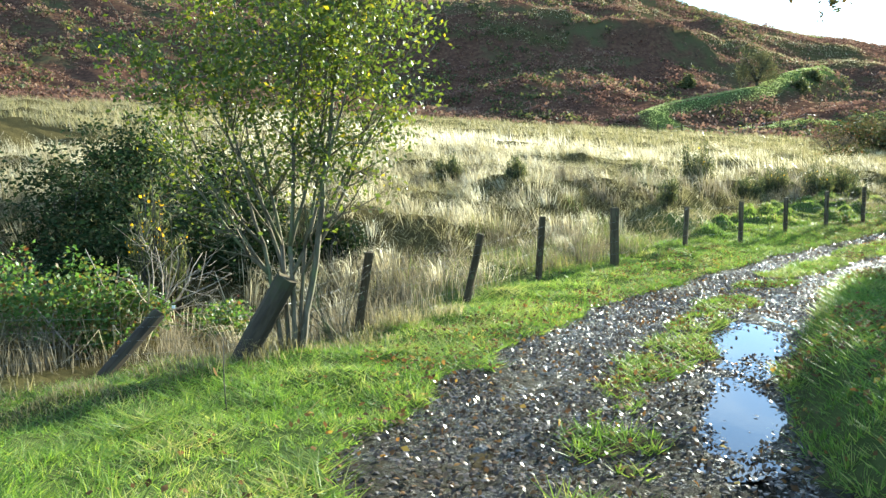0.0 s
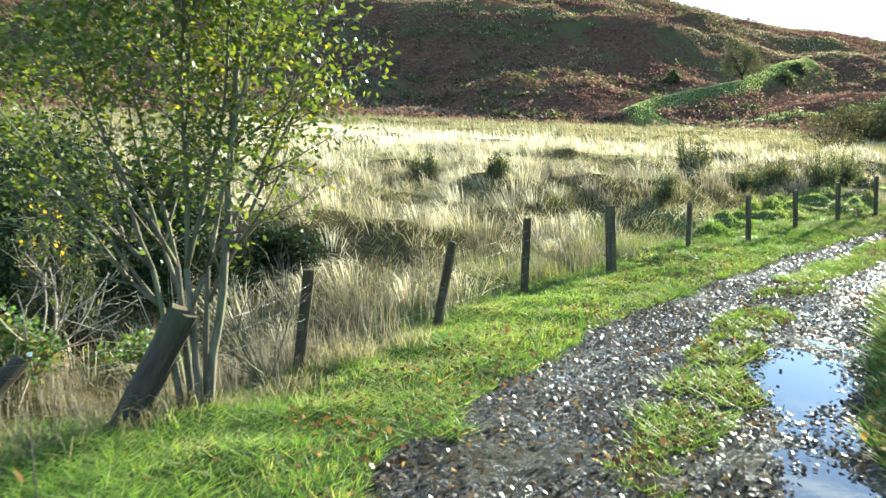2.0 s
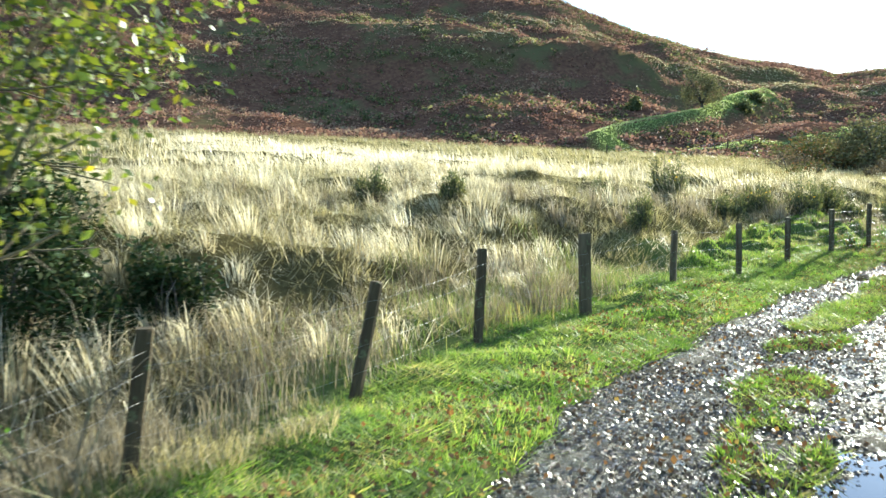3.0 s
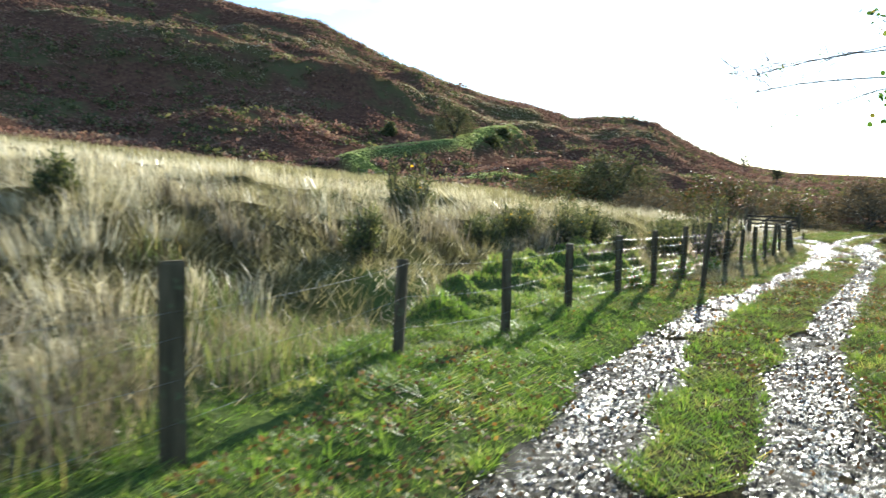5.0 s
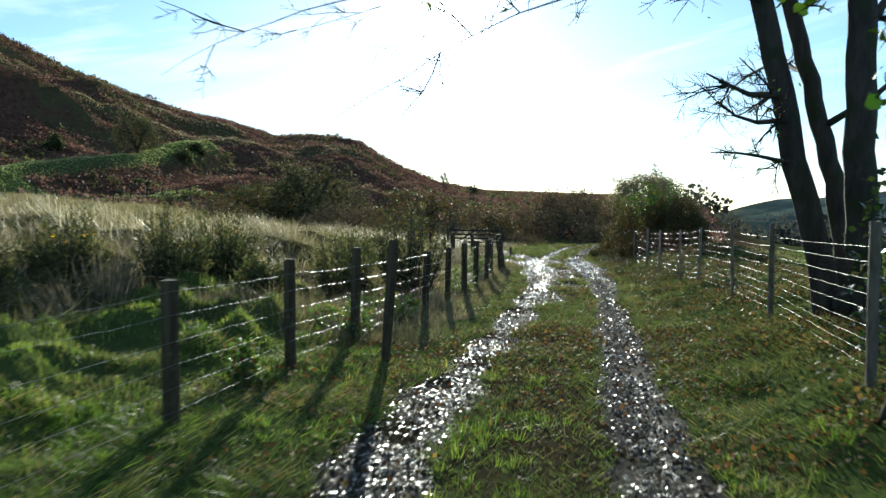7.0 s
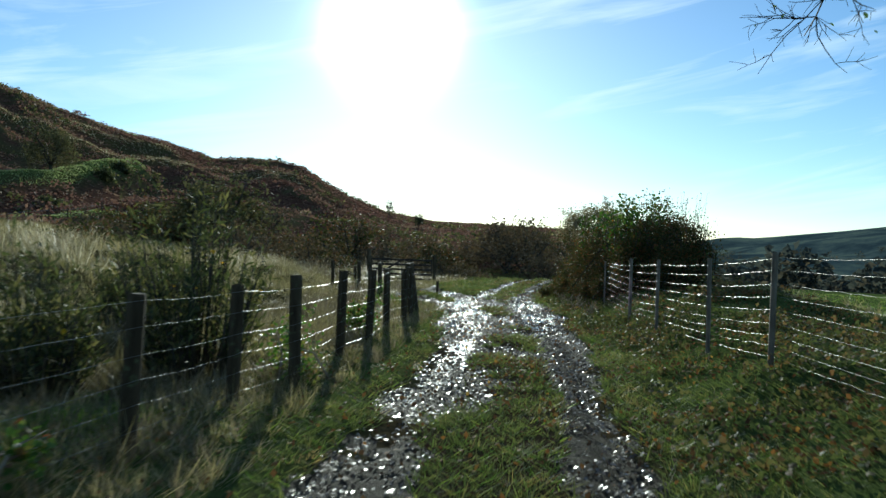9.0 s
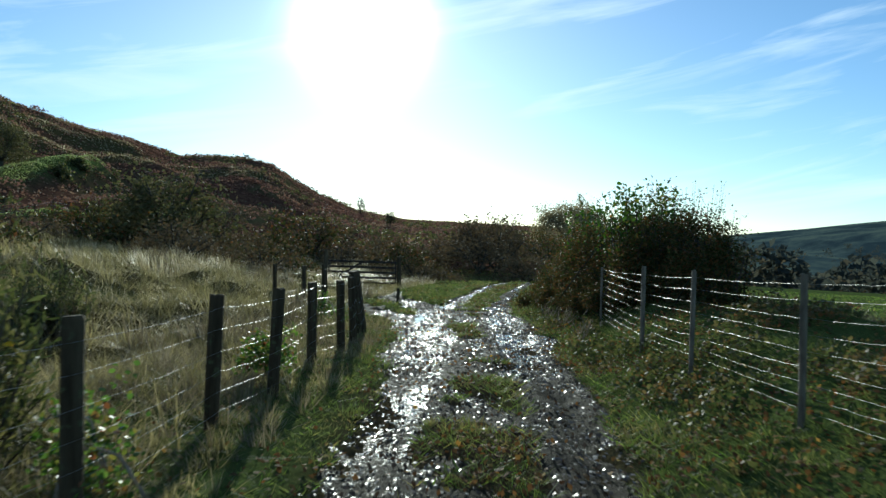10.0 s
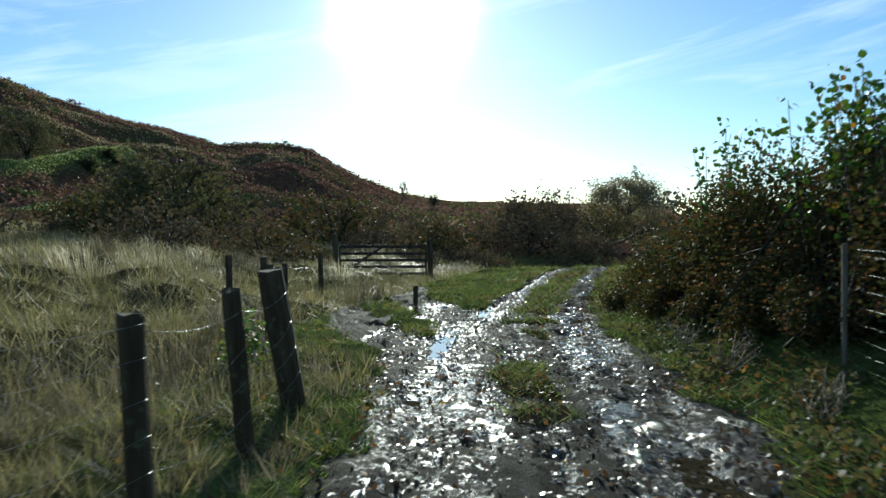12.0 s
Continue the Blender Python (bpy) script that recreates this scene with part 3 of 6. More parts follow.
keep_track = TRACK[(TRACK[:, 1] > -8) & (TRACK[:, 0] < 58)]
va, fa, wa = strip(keep_track, 2.3, 0.09, 0.0)
vb, fb, wb = strip(BRANCH, 1.5, 0.09, -0.012)
road_me = mesh_from("road", np.vstack([va, vb]), np.vstack([fa, fb + len(va)]), M_MUD, True)
wheel_attr = road_me.attributes.new("wheel", "FLOAT", "POINT")
wheel_attr.data.foreach_set("value", np.r_[wa, wb * 0.5].astype(np.float32))
tagged(new("road", road_me), "wet muddy farm track with churned wheel ruts", "track", kind="structure")

for px, py, rx, ry, lev, c, s in PUDDLES:
    ang = np.linspace(0, 2 * np.pi, 40, endpoint=False)
    ring = []
    for a in ang:
        k = 1.45 + 0.1 * math.sin(3 * a + px)
        da, db = math.cos(a) * rx * k, math.sin(a) * ry * k
        ring.append((px + da * c + db * s, py + da * s - db * c, lev))
    pv = [(px, py, lev)] + ring
    pf = [(0, 1 + i, 1 + (i + 1) % 40) for i in range(40)]
    tagged(new("puddle", mesh_from("puddle", pv, pf, M_WATER)), "shallow brown puddle reflecting the sky on the track", "puddle", kind="structure")


# ---------------------------------------------------------------- blades, leaves, branches
def blade_mesh(name, x, y, z, height, width, lean, wind, material, bend=0.5, short=False):
    """Grass: each blade is a bent, tapering strip; short ones are one triangle. All arguments but names are arrays."""
    k = len(x)
    a = rng.uniform(0, 2 * np.pi, k)
    dx, dy = np.cos(a) * lean + wind[0] * height, np.sin(a) * lean + wind[1] * height
    f = rng.uniform(0, 2 * np.pi, k)
    wx, wy = np.cos(f) * width * 0.5, np.sin(f) * width * 0.5
    p0, p1 = np.stack([x - wx, y - wy, z - 0.02], 1), np.stack([x + wx, y + wy, z - 0.02], 1)
    mx, my, mz = x + dx * bend * 0.6, y + dy * bend * 0.6, z + height * 0.6
    p2, p3 = np.stack([mx - wx * 0.8, my - wy * 0.8, mz], 1), np.stack([mx + wx * 0.8, my + wy * 0.8, mz], 1)
    drop = np.hypot(dx, dy)
    p4 = np.stack([x + dx, y + dy, z + np.maximum(height - 0.35 * drop, 0.3 * height)], 1)
    if short:
        return mesh_from(name, np.stack([p0, p1, p4], 1).reshape(-1, 3), np.arange(k * 3).reshape(-1, 3), material)
    v = np.stack([p0, p1, p2, p3, p4], 1).reshape(-1, 3)
    i = np.arange(k)[:, None] * 5
    fc = np.stack([i + [0, 1, 3], i + [0, 3, 2], i + [2, 3, 4]], 1).reshape(-1, 3)
    return mesh_from(name, v, fc, material)


def leaf_arrays(p, size, flat=0.3, ratio=0.6, droop=0.0, normal=None, simple=False):
    """Leaves at points p: folded six-cornered blades of four triangles."""
    k = len(p)
    ax = rng.normal(size=(k, 3))
    ax[:, 2] = ax[:, 2] * 0.6 - droop
    ax /= np.linalg.norm(ax, axis=1)[:, None]
    up = rng.normal(size=(k, 3)) * (1 - flat) + np.array([0, 0, 1.0]) * flat
    if normal is not None:
        up = up * 0.4 + normal
    side = np.cross(ax, up)
    side /= np.linalg.norm(side, axis=1)[:, None] + 1e-9
    nrm = np.cross(side, ax)
    L = (size * rng.uniform(0.7, 1.25, k))[:, None]
    W = L * ratio * 0.5
    a, b = p, p + ax * L
    m1, m2 = p + ax * L * 0.33, p + ax * L * 0.7
    if simple:
        c = p + ax * L * 0.5
        v = np.stack([a, c + side * W + nrm * W * 0.3, b, c - side * W + nrm * W * 0.3], 1).reshape(-1, 3)
        i = np.arange(k)[:, None] * 4
        return v, np.stack([i + [0, 1, 3], i + [1, 2, 3]], 1).reshape(-1, 3)
    v = np.stack([a, m1 + side * W + nrm * W * 0.25, m2 + side * W * 0.85 + nrm * W * 0.2, b, m2 - side * W * 0.85 + nrm * W * 0.2, m1 - side * W + nrm * W * 0.25], 1).reshape(-1, 3)
    i = np.arange(k)[:, None] * 6
    f = np.stack([i + [0, 1, 5], i + [1, 2, 4], i + [1, 4, 5], i + [2, 3, 4]], 1).reshape(-1, 3)
    return v, f


class Tubes:
    """Collects tapered tubes into one mesh."""
    def __init__(self, sides=6):
        self.v, self.f, self.count, self.sides = [], [], 0, sides

    def add(self, pts, radii, sides=None):
        pts = np.array(pts, float)
        k = sides or self.sides
        tan = np.gradient(pts, axis=0)
        tan /= np.linalg.norm(tan, axis=1)[:, None] + 1e-9
        ref = np.where(np.abs(tan[:, 2:3]) > 0.9, [[1.0, 0, 0]], [[0, 0, 1.0]])
        s = np.cross(tan, ref)
        s /= np.linalg.norm(s, axis=1)[:, None] + 1e-9
        t = np.cross(tan, s)
        a = np.linspace(0, 2 * np.pi, k, endpoint=False)
        ring = pts[:, None] + (s[:, None] * np.cos(a)[None, :, None] + t[:, None] * np.sin(a)[None, :, None]) * np.asarray(radii)[:, None, None]
        self.v.append(ring.reshape(-1, 3))
        n = len(pts)
        i = np.arange(n * k).reshape(n, k) + self.count
        self.f.append(np.stack([i[:-1], np.roll(i[:-1], -1, 1), np.roll(i[1:], -1, 1), i[1:]], -1).reshape(-1, 4))
        # caps
        c0, c1 = pts[0], pts[-1]
        base = self.count + n * k
        self.v.append(np.array([c0, c1]))
        j = np.arange(k)
        self.f.append(np.stack([i[0], np.full(k, base), np.full(k, base), np.roll(i[0], -1)], -1)[:, [0, 1, 3, 3]])
        self.f.append(np.stack([i[-1], np.roll(i[-1], -1), np.full(k, base + 1), np.full(k, base + 1)], -1))
        self.count += n * k + 2
        return self

    def mesh(self, name, material):
        v = np.vstack(self.v)
        f = np.vstack(self.f)
        me = bpy.data.meshes.new(name)
        faces = [tuple(dict.fromkeys(r)) for r in f.tolist()]
        me.from_pydata(v.tolist(), [], faces)
        me.polygons.foreach_set("use_smooth", np.ones(len(me.polygons), bool))
        me.materials.append(material)
        me.update()
        return me


def part(name, me, parent, label=""):
    ob = new(name, me)
    ob.parent = parent
    return tagged(ob, label)


def thing(name, label, category, at=(0, 0, 0), group="", kind=""):
    ob = new(name)
    ob.location = at
    return tagged(ob, label, category, group, kind)


def grow(tubes, tips, start, way, length, radius, depth, r, wander=0.18, up=0.12, split=3, shrink=0.68, bare_from=0.3, seg=0.25):
    """A branch that wanders, with side branches; fills tips with points for leaves."""
    n = max(3 if seg > 0.3 else 4, int(length / seg))
    p, d = np.array(start, float), np.array(way, float)
    d /= np.linalg.norm(d)
    pts, rad = [p.copy()], [radius]
    for i in range(1, n + 1):
        d = d + r.normal(size=3) * wander * 0.5 + np.array([0, 0, up * 0.3])
        d /= np.linalg.norm(d)
        p = p + d * length / n
        pts.append(p.copy())
        rad.append(radius * (1 - 0.75 * i / n) + 0.0015)
    tubes.add(pts, rad, 3 if seg > 0.3 else (7 if radius > 0.05 else (5 if radius > 0.012 else 3)))
    if depth <= 1:
        for q in pts[1:]:
            tips.append(q)
    if depth == 0:
        return pts
    for _ in range(split):
        i = r.integers(int(n * bare_from), n)
        dd = np.array(pts[min(i + 1, n)]) - np.array(pts[i])
        dd = dd / (np.linalg.norm(dd) + 1e-9)
        side = r.normal(size=3)
        side -= side.dot(dd) * dd
        side /= np.linalg.norm(side)
        grow(tubes, tips, pts[i], dd * 0.75 + side * 0.75, length * shrink * r.uniform(0.6, 1.0), rad[i] * 0.62, depth - 1, r, wander, up, split, shrink, 0.15, seg)
    return pts


def leaves_on(tips, per, spread, size, r, **kw):
    t = np.array(tips)
    p = np.repeat(t, per, axis=0) + r.normal(size=(len(t) * per, 3)) * spread
    return leaf_arrays(p, size, **kw)


# ---------------------------------------------------------------- grass and leaf litter
def scatter_band(count, n_lo, n_hi, x_lo, x_hi, side_bias=None):
    """Random points beside the track between two offsets."""
    i = np.flatnonzero((TRACK[:, 0] > x_lo) & (TRACK[:, 0] < x_hi) & (TRACK[:, 1] > -6))
    tan = np.gradient(TRACK, axis=0)
    tan /= np.linalg.norm(tan, axis=1)[:, None]
    w = 1.0 / (1.0 + 0.03 * np.arange(len(i)) * 0.25)
    j = rng.choice(i, count, p=w / w.sum())
    n = rng.uniform(n_lo, n_hi, count)
    t = rng.uniform(-0.15, 0.15, count)
    return TRACK[j, 0] + tan[j, 0] * t - tan[j, 1] * n, TRACK[j, 1] + tan[j, 1] * t + tan[j, 0] * n


def lay_verge():
    x, y = scatter_band(390000, -4.6, 3.6, -12, 44)
    x2, y2 = rng.uniform(-7.5, 0.5, 52000), rng.uniform(1.0, 9.0, 52000)
    k = (near_line(TRACK, x2, y2)[0] > 3.4) & (y2 < np.interp(x2, [-7.5, -3.6, -1.1, 0.5], [6.0, 7.1, 9.0, 10.6]))
    x, y = np.r_[x, x2[k]], np.r_[y, y2[k]]
    m, e = rut_mask(x, y), fbm(x / 0.8, y / 0.8, 3, 71)
    keep = (m < 0.30) & (e > 0.20)
    rough = (near_line(TRACK, x, y)[0] > 1.5) & (x > 17) & (rng.random(len(x)) < 0.65)
    keep &= ~rough
    keep &= ~((near_line(TRACK, x, y)[0] < -1.6) & (rng.random(len(x)) < 0.55 * smooth(21, 26, x)))
    x, y, e = x[keep], y[keep], e[keep]
    z = gz_many(x, y)
    n = near_line(TRACK, x, y)[0]
    h = (0.035 + 0.42 * np.maximum(e - 0.42, 0) + 0.06 * rng.random(len(x))) * (0.8 + 0.2 * smooth(0.6, 1.8, np.abs(n)))
    w = 0.011 + 0.008 * rng.random(len(x))
    dull = rng.random(len(x)) < 0.12 + 0.7 * smooth(7, 12, x) + 0.3 * smooth(-1.5, -2.5, n) * smooth(3, 8, x)
    for k, name, label, m in ((~dull, "verge_grass", "short green verge grass beside the muddy track", M_GRASS), (dull, "autumn_grass", "dull brownish verge grass along the track", M_DULL)):
        me = blade_mesh(name, x[k], y[k], z[k], h[k], w[k], h[k] * 1.3, (0.0, 0.0), m, 0.4, True)
        tagged(new(name, me), label, "grass", kind="stuff")


def lay_lawn():
    """Grazed turf behind the fence and the pasture on the open side."""
    x, y = scatter_band(90000, 2.5, 7.0, 2.5, 24)
    n = near_line(TRACK, x, y)[0]
    k = (n > 2.6) & (lawn_mask(x, n) > 0.25) & (x < 24)
    x, y = x[k], y[k]
    e = fbm(x / 0.6, y / 0.6, 2, 77)
    h = 0.035 + 0.5 * np.maximum(e - 0.45, 0) + 0.05 * rng.random(len(x))
    dry = rng.random(len(x)) < 0.2 + 0.6 * smooth(0.5, 0.62, fbm(x / 1.3, y / 1.3, 3, 79))
    for k, name, label, m in ((~dry, "turf_grass", "tussocky green turf behind the fence", M_GRASS), (dry, "dry_turf_grass", "dull dead grass between the green tussocks", M_DULL)):
        me = blade_mesh(name, x[k], y[k], gz_many(x[k], y[k]), h[k], np.full(k.sum(), 0.011), h[k] * 0.9, (0, 0), m, 0.4)
        tagged(new(name, me), label, "grass", kind="stuff")
    u, q = rng.uniform(-6, 78, 58000), -3.5 - 42 * rng.random(58000) ** 1.3
    x, y = 13 + 0.8 * u - 0.6 * q, 20 + 0.6 * u + 0.8 * q
    k = near_line(TRACK, x, y)[0] < -4.8
    x, y, u, q = x[k], y[k], u[k], q[k]
    h = rng.uniform(0.05, 0.13, len(x))
    me = blade_mesh("pasture_grass", x, y, gz_many(x, y), h, 0.012 + 0.0009 * np.hypot(u, q), h * 1.2, (0, 0), M_GRASS, 0.4, True)
    x, y = rng.uniform(33, 80, 70000), rng.uniform(30, 74, 70000)
    k = (np.abs(-0.6 * (x - 13) + 0.8 * (y - 20)) < 12) & (rut_mask(x, y) < 0.3)
    x, y = x[k], y[k]
    h2 = rng.uniform(0.08, 0.24, len(x))
    me2 = blade_mesh("far_verge_grass", x, y, gz_many(x, y), h2, np.full(len(x), 0.04), h2, (0, 0), M_DULL, 0.4, True)
    tagged(new("far_verge_grass", me2), "dull green grass round the fork of the track", "grass", kind="stuff")
    tagged(new("pasture_grass", me), "green pasture grass beyond the netting fence", "grass", kind="stuff")


def tussocks(name, label, cx, cy, hgt, per, spread, width, wind, material, short=False, sway=0.18):
    """Fountains of arching blades round each centre."""
    k = len(cx)
    a = rng.uniform(0, 2 * np.pi, k * per)
    d = np.abs(rng.normal(0, 1, k * per)) * np.repeat(hgt, per) * spread
    x, y = np.repeat(cx, per) + np.cos(a) * d * 0.35, np.repeat(cy, per) + np.sin(a) * d * 0.35
    h = np.repeat(hgt, per) * rng.uniform(0.5, 1.25, k * per)
    bias = np.repeat(rng.normal(0, sway, (2, k)), per, axis=1)
    me = blade_mesh(name, x, y, gz_many(x, y), h, width * rng.uniform(0.7, 1.4, k * per), h * 0.30,
                    ((wind[0] + bias[0]) + np.cos(a) * d / h * 0.8, (wind[1] + bias[1]) + np.sin(a) * d / h * 0.8), material, 0.38, short)
    tagged(new(name, me), label, "grass", kind="stuff")


def lay_moor():
    """Tall bleached moor grass in leaning tussocks, darker rushes between them."""
    def centres(c, lo, span, power):
        u, q = rng.uniform(-26, 62, c), lo + span * rng.random(c) ** power
        cx, cy = 13 + 0.8 * u - 0.6 * q, 20 + 0.6 * u + 0.8 * q
        n = near_line(TRACK, cx, cy)[0]
        k = (n > 3.6) & (lawn_mask(cx, n) < 0.5)
        return cx[k], cy[k], n[k]
    # hummocks about a metre apart, with hollows between them
    u, q = np.meshgrid(np.arange(-24, 60, 0.9), np.arange(1.6, 22, 0.9))
    u, q = u.ravel() + rng.normal(0, 0.28, u.size), q.ravel() + rng.normal(0, 0.28, q.size)
    cx, cy = 13 + 0.8 * u - 0.6 * q, 20 + 0.6 * u + 0.8 * q
    n = near_line(TRACK, cx, cy)[0]
    e = fbm(cx / 3.0, cy / 3.0, 3, 83)
    k = (n > 3.5) & (lawn_mask(cx, n) < 0.5) & (rng.random(len(cx)) < 0.85)
    cx, cy, n, e = cx[k], cy[k], n[k], e[k]
    hgt = (0.32 + 0.5 * e) * (0.55 + 0.45 * smooth(3.5, 6.5, n)) * rng.uniform(0.65, 1.3, len(cx))
    k = e > 0.37 + 0.10 * smooth(2, 7, cx) + 0.10 * smooth(15, 24, cx) + 0.20 * smooth(8.5, 5.0, n)
    tussocks("moor_grass", "tall bleached moor grass in leaning tussocks", cx[k], cy[k], hgt[k], 78, 1.1, 0.0085, (-0.46, -0.05), M_STRAW, sway=0.34)
    tussocks("moor_rushes", "olive rushes and rough grass between pale tussocks", cx[~k], cy[~k], hgt[~k] * 0.9, 60, 0.9, 0.012, (-0.2, 0.0), M_RUSH, True, sway=0.25)
    cx, cy, n = centres(900, 1.8, 10, 1.2)
    e = fbm(cx / 2.2, cy / 2.2, 2, 88)
    k = e > 0.55
    tussocks("withered_grass", "brown withered grass in the rough bank", cx[k], cy[k], rng.uniform(0.35, 0.8, k.sum()), 60, 0.8, 0.012, (-0.25, 0.0), M_BROWN, sway=0.4)
    cx, cy, n = centres(11000, 1.6, 20, 1.15)
    tussocks("rough_grass", "rough dull grass in the hollows of the moor", cx, cy, rng.uniform(0.2, 0.5, len(cx)), 15, 1.3, 0.014, (-0.15, 0.0), M_RUSH, True)
    # low thatch that hides the soil between them
    u, q = rng.uniform(-24, 50, 150000), 1.6 + 23 * rng.random(150000)
    x, y = 13 + 0.8 * u - 0.6 * q, 20 + 0.6 * u + 0.8 * q
    n = near_line(TRACK, x, y)[0]
    k = (n > 3.4) & (lawn_mask(x, n) < 0.5)
    x, y = x[k], y[k]
    h = rng.uniform(0.10, 0.30, len(x))
    straw = rng.random(len(x)) < 0.35 + 0.3 * smooth(0.45, 0.6, fbm(x / 2.0, y / 2.0, 2, 85))
    for k, name, label, m in ((straw, "moor_thatch", "pale dead thatch between the moor tussocks", M_STRAW), (~straw, "olive_thatch", "olive low grass between the moor tussocks", M_RUSH)):
        me = blade_mesh(name, x[k], y[k], gz_many(x[k], y[k]), h[k], 0.012 + 0.012 * rng.random(k.sum()), h[k] * 1.1, (-0.3, 0), m, 0.4, True)
        tagged(new(name, me), label, "grass", kind="stuff")
    # further out: coarser
    c = 115000
    az, r = np.radians(rng.uniform(-38, 62, c)), 24 + 88 * rng.random(c) ** 0.8
    x, y = 5 + r * np.sin(az), 10 + r * np.cos(az)
    q = -0.6 * (x - 13) + 0.8 * (y - 20)
    cov = base_z(x, y)
    k = (q > 9) & (cov[3][:, 1] > 0.25) & (cov[1] > 3)
    x, y, z = x[k], y[k], cov[0][k]
    h = rng.uniform(0.35, 0.8, len(x))
    far = (0.8 * (x - 13) + 0.6 * (y - 20) + rng.normal(0, 3, len(x)) > 16) | (x + rng.normal(0, 2, len(x)) < -0.22 * y)
    for k, name, label, m in ((~far, "far_moor_grass", "bleached moor grass plain at the foot of the hill", M_BLEACH), (far, "far_rough_grass", "olive rough grass at the foot of the hill", M_RUSH)):
        me = blade_mesh(name, x[k], y[k], z[k], h[k], 0.025 + 0.04 * rng.random(k.sum()), h[k] * 0.4, (-0.3, 0.2), m, 0.45, True)
        tagged(new(name, me), label, "grass", kind="stuff")


def lay_tufts():
    """Thicker tufts in the verge turf, and rough tussocks beyond the netting."""
    x, y = scatter_band(17000, -4.6, 3.6, -20, 46)
    e = fbm(x / 1.1, y / 1.1, 3, 74)
    k = (rut_mask(x, y) < 0.2) & (e > 0.45)
    x, y, e = x[k], y[k], e[k]
    h = (0.05 + 0.22 * (e - 0.45)) * rng.uniform(0.7, 1.4, len(x))
    late = x > 13 + 3 * rng.random(len(x))
    tussocks("grass_tufts", "thick green grass tufts on the verge", x[~late], y[~late], h[~late], 22, 1.3, 0.009, (0, 0), M_GRASS, True)
    tussocks("autumn_tufts", "dull grass tufts on the verge", x[late], y[late], h[late], 18, 1.3, 0.010, (0, 0), M_DULL, True)
    x, y = scatter_band(2300, 1.5, 5.0, 16, 36)
    k = (rut_mask(x, y) < 0.1) & (x < 29.5)
    x, y = x[k], y[k]
    brown = rng.random(len(x)) < 0.45
    h = rng.uniform(0.12, 0.42, len(x)) * (0.55 + 0.45 * smooth(1.5, 2.6, near_line(TRACK, x, y)[0]))
    tussocks("fence_foot_grass", "tan rough grass along the fence foot", x[~brown], y[~brown], h[~brown], 26, 1.0, 0.009, (-0.1, 0), M_RUSH, True)
    tussocks("withered_fence_grass", "brown withered grass along the fence foot", x[brown], y[brown], h[brown], 24, 1.0, 0.009, (-0.1, 0), M_BROWN, True)
    x, y = scatter_band(1500, -9.5, -4.4, 8, 46)
    tussocks("field_edge_grass", "rough brownish grass along the field edge", x, y, rng.uniform(0.08, 0.28, len(x)), 24, 1.0, 0.010, (0, 0), M_RUSH, True)


def lay_rushes():
    """Rank dead stems and rushes along the fence foot near the leaning posts."""
    c = 460
    t = rng.random(c)
    bx, by = np.interp(t, [0, 0.35, 0.6, 1], [-6.5, -1.4, 1.2, 6.0]), np.interp(t, [0, 0.35, 0.6, 1], [6.6, 8.9, 12.0, 18.0])
    off = 0.1 + 3.0 * rng.random(c) ** 1.3
    bx, by = bx - 0.66 * off, by + 0.75 * off
    per = 30
    x, y = np.repeat(bx, per) + rng.normal(0, 0.16, c * per), np.repeat(by, per) + rng.normal(0, 0.16, c * per)
    h = np.repeat(rng.uniform(0.2, 0.6, c), per) * rng.uniform(0.5, 1.2, c * per)
    green = (x + rng.normal(0, 0.8, len(x)) > 0.6) & (np.repeat(rng.random(c), per) < 0.5)
    for k, name, label, m in ((~green, "rank_grass", "rank dead grass and rushes along the fence foot", M_BROWN), (green, "rank_green_grass", "rank dull green grass along the fence foot", M_DULL)):
        me = blade_mesh(name, x[k], y[k], gz_many(x[k], y[k]), h[k], 0.005 + 0.005 * rng.random(k.sum()), h[k] * 0.4, (-0.1, -0.05), m, 0.45)
        tagged(new(name, me), label, "grass", kind="stuff")
    # straw-coloured fringe on the verge edge by the leaning posts
    x = np.r_[rng.uniform(-2.6, 0.3, 4000), rng.uniform(-6, -2.6, 5000)]
    y = np.interp(x, [-6, -3, -1, 0.5], [5.6, 6.6, 8.4, 10.4]) + rng.normal(0, 0.4, 9000)
    h = np.r_[rng.uniform(0.06, 0.4, 4000), rng.uniform(0.05, 0.26, 5000)] * np.clip(2.6 * fbm(x / 0.5, y / 0.5, 2, 87) - 0.7, 0.1, 1.2)
    me = blade_mesh("dead_grass", x, y, gz_many(x, y), h, np.full(9000, 0.007), h * 0.8, (0.1, -0.3), M_RUSH, 0.45)
    tagged(new("dead_grass", me), "straw-coloured dead grass at the verge edge", "grass", kind="stuff")


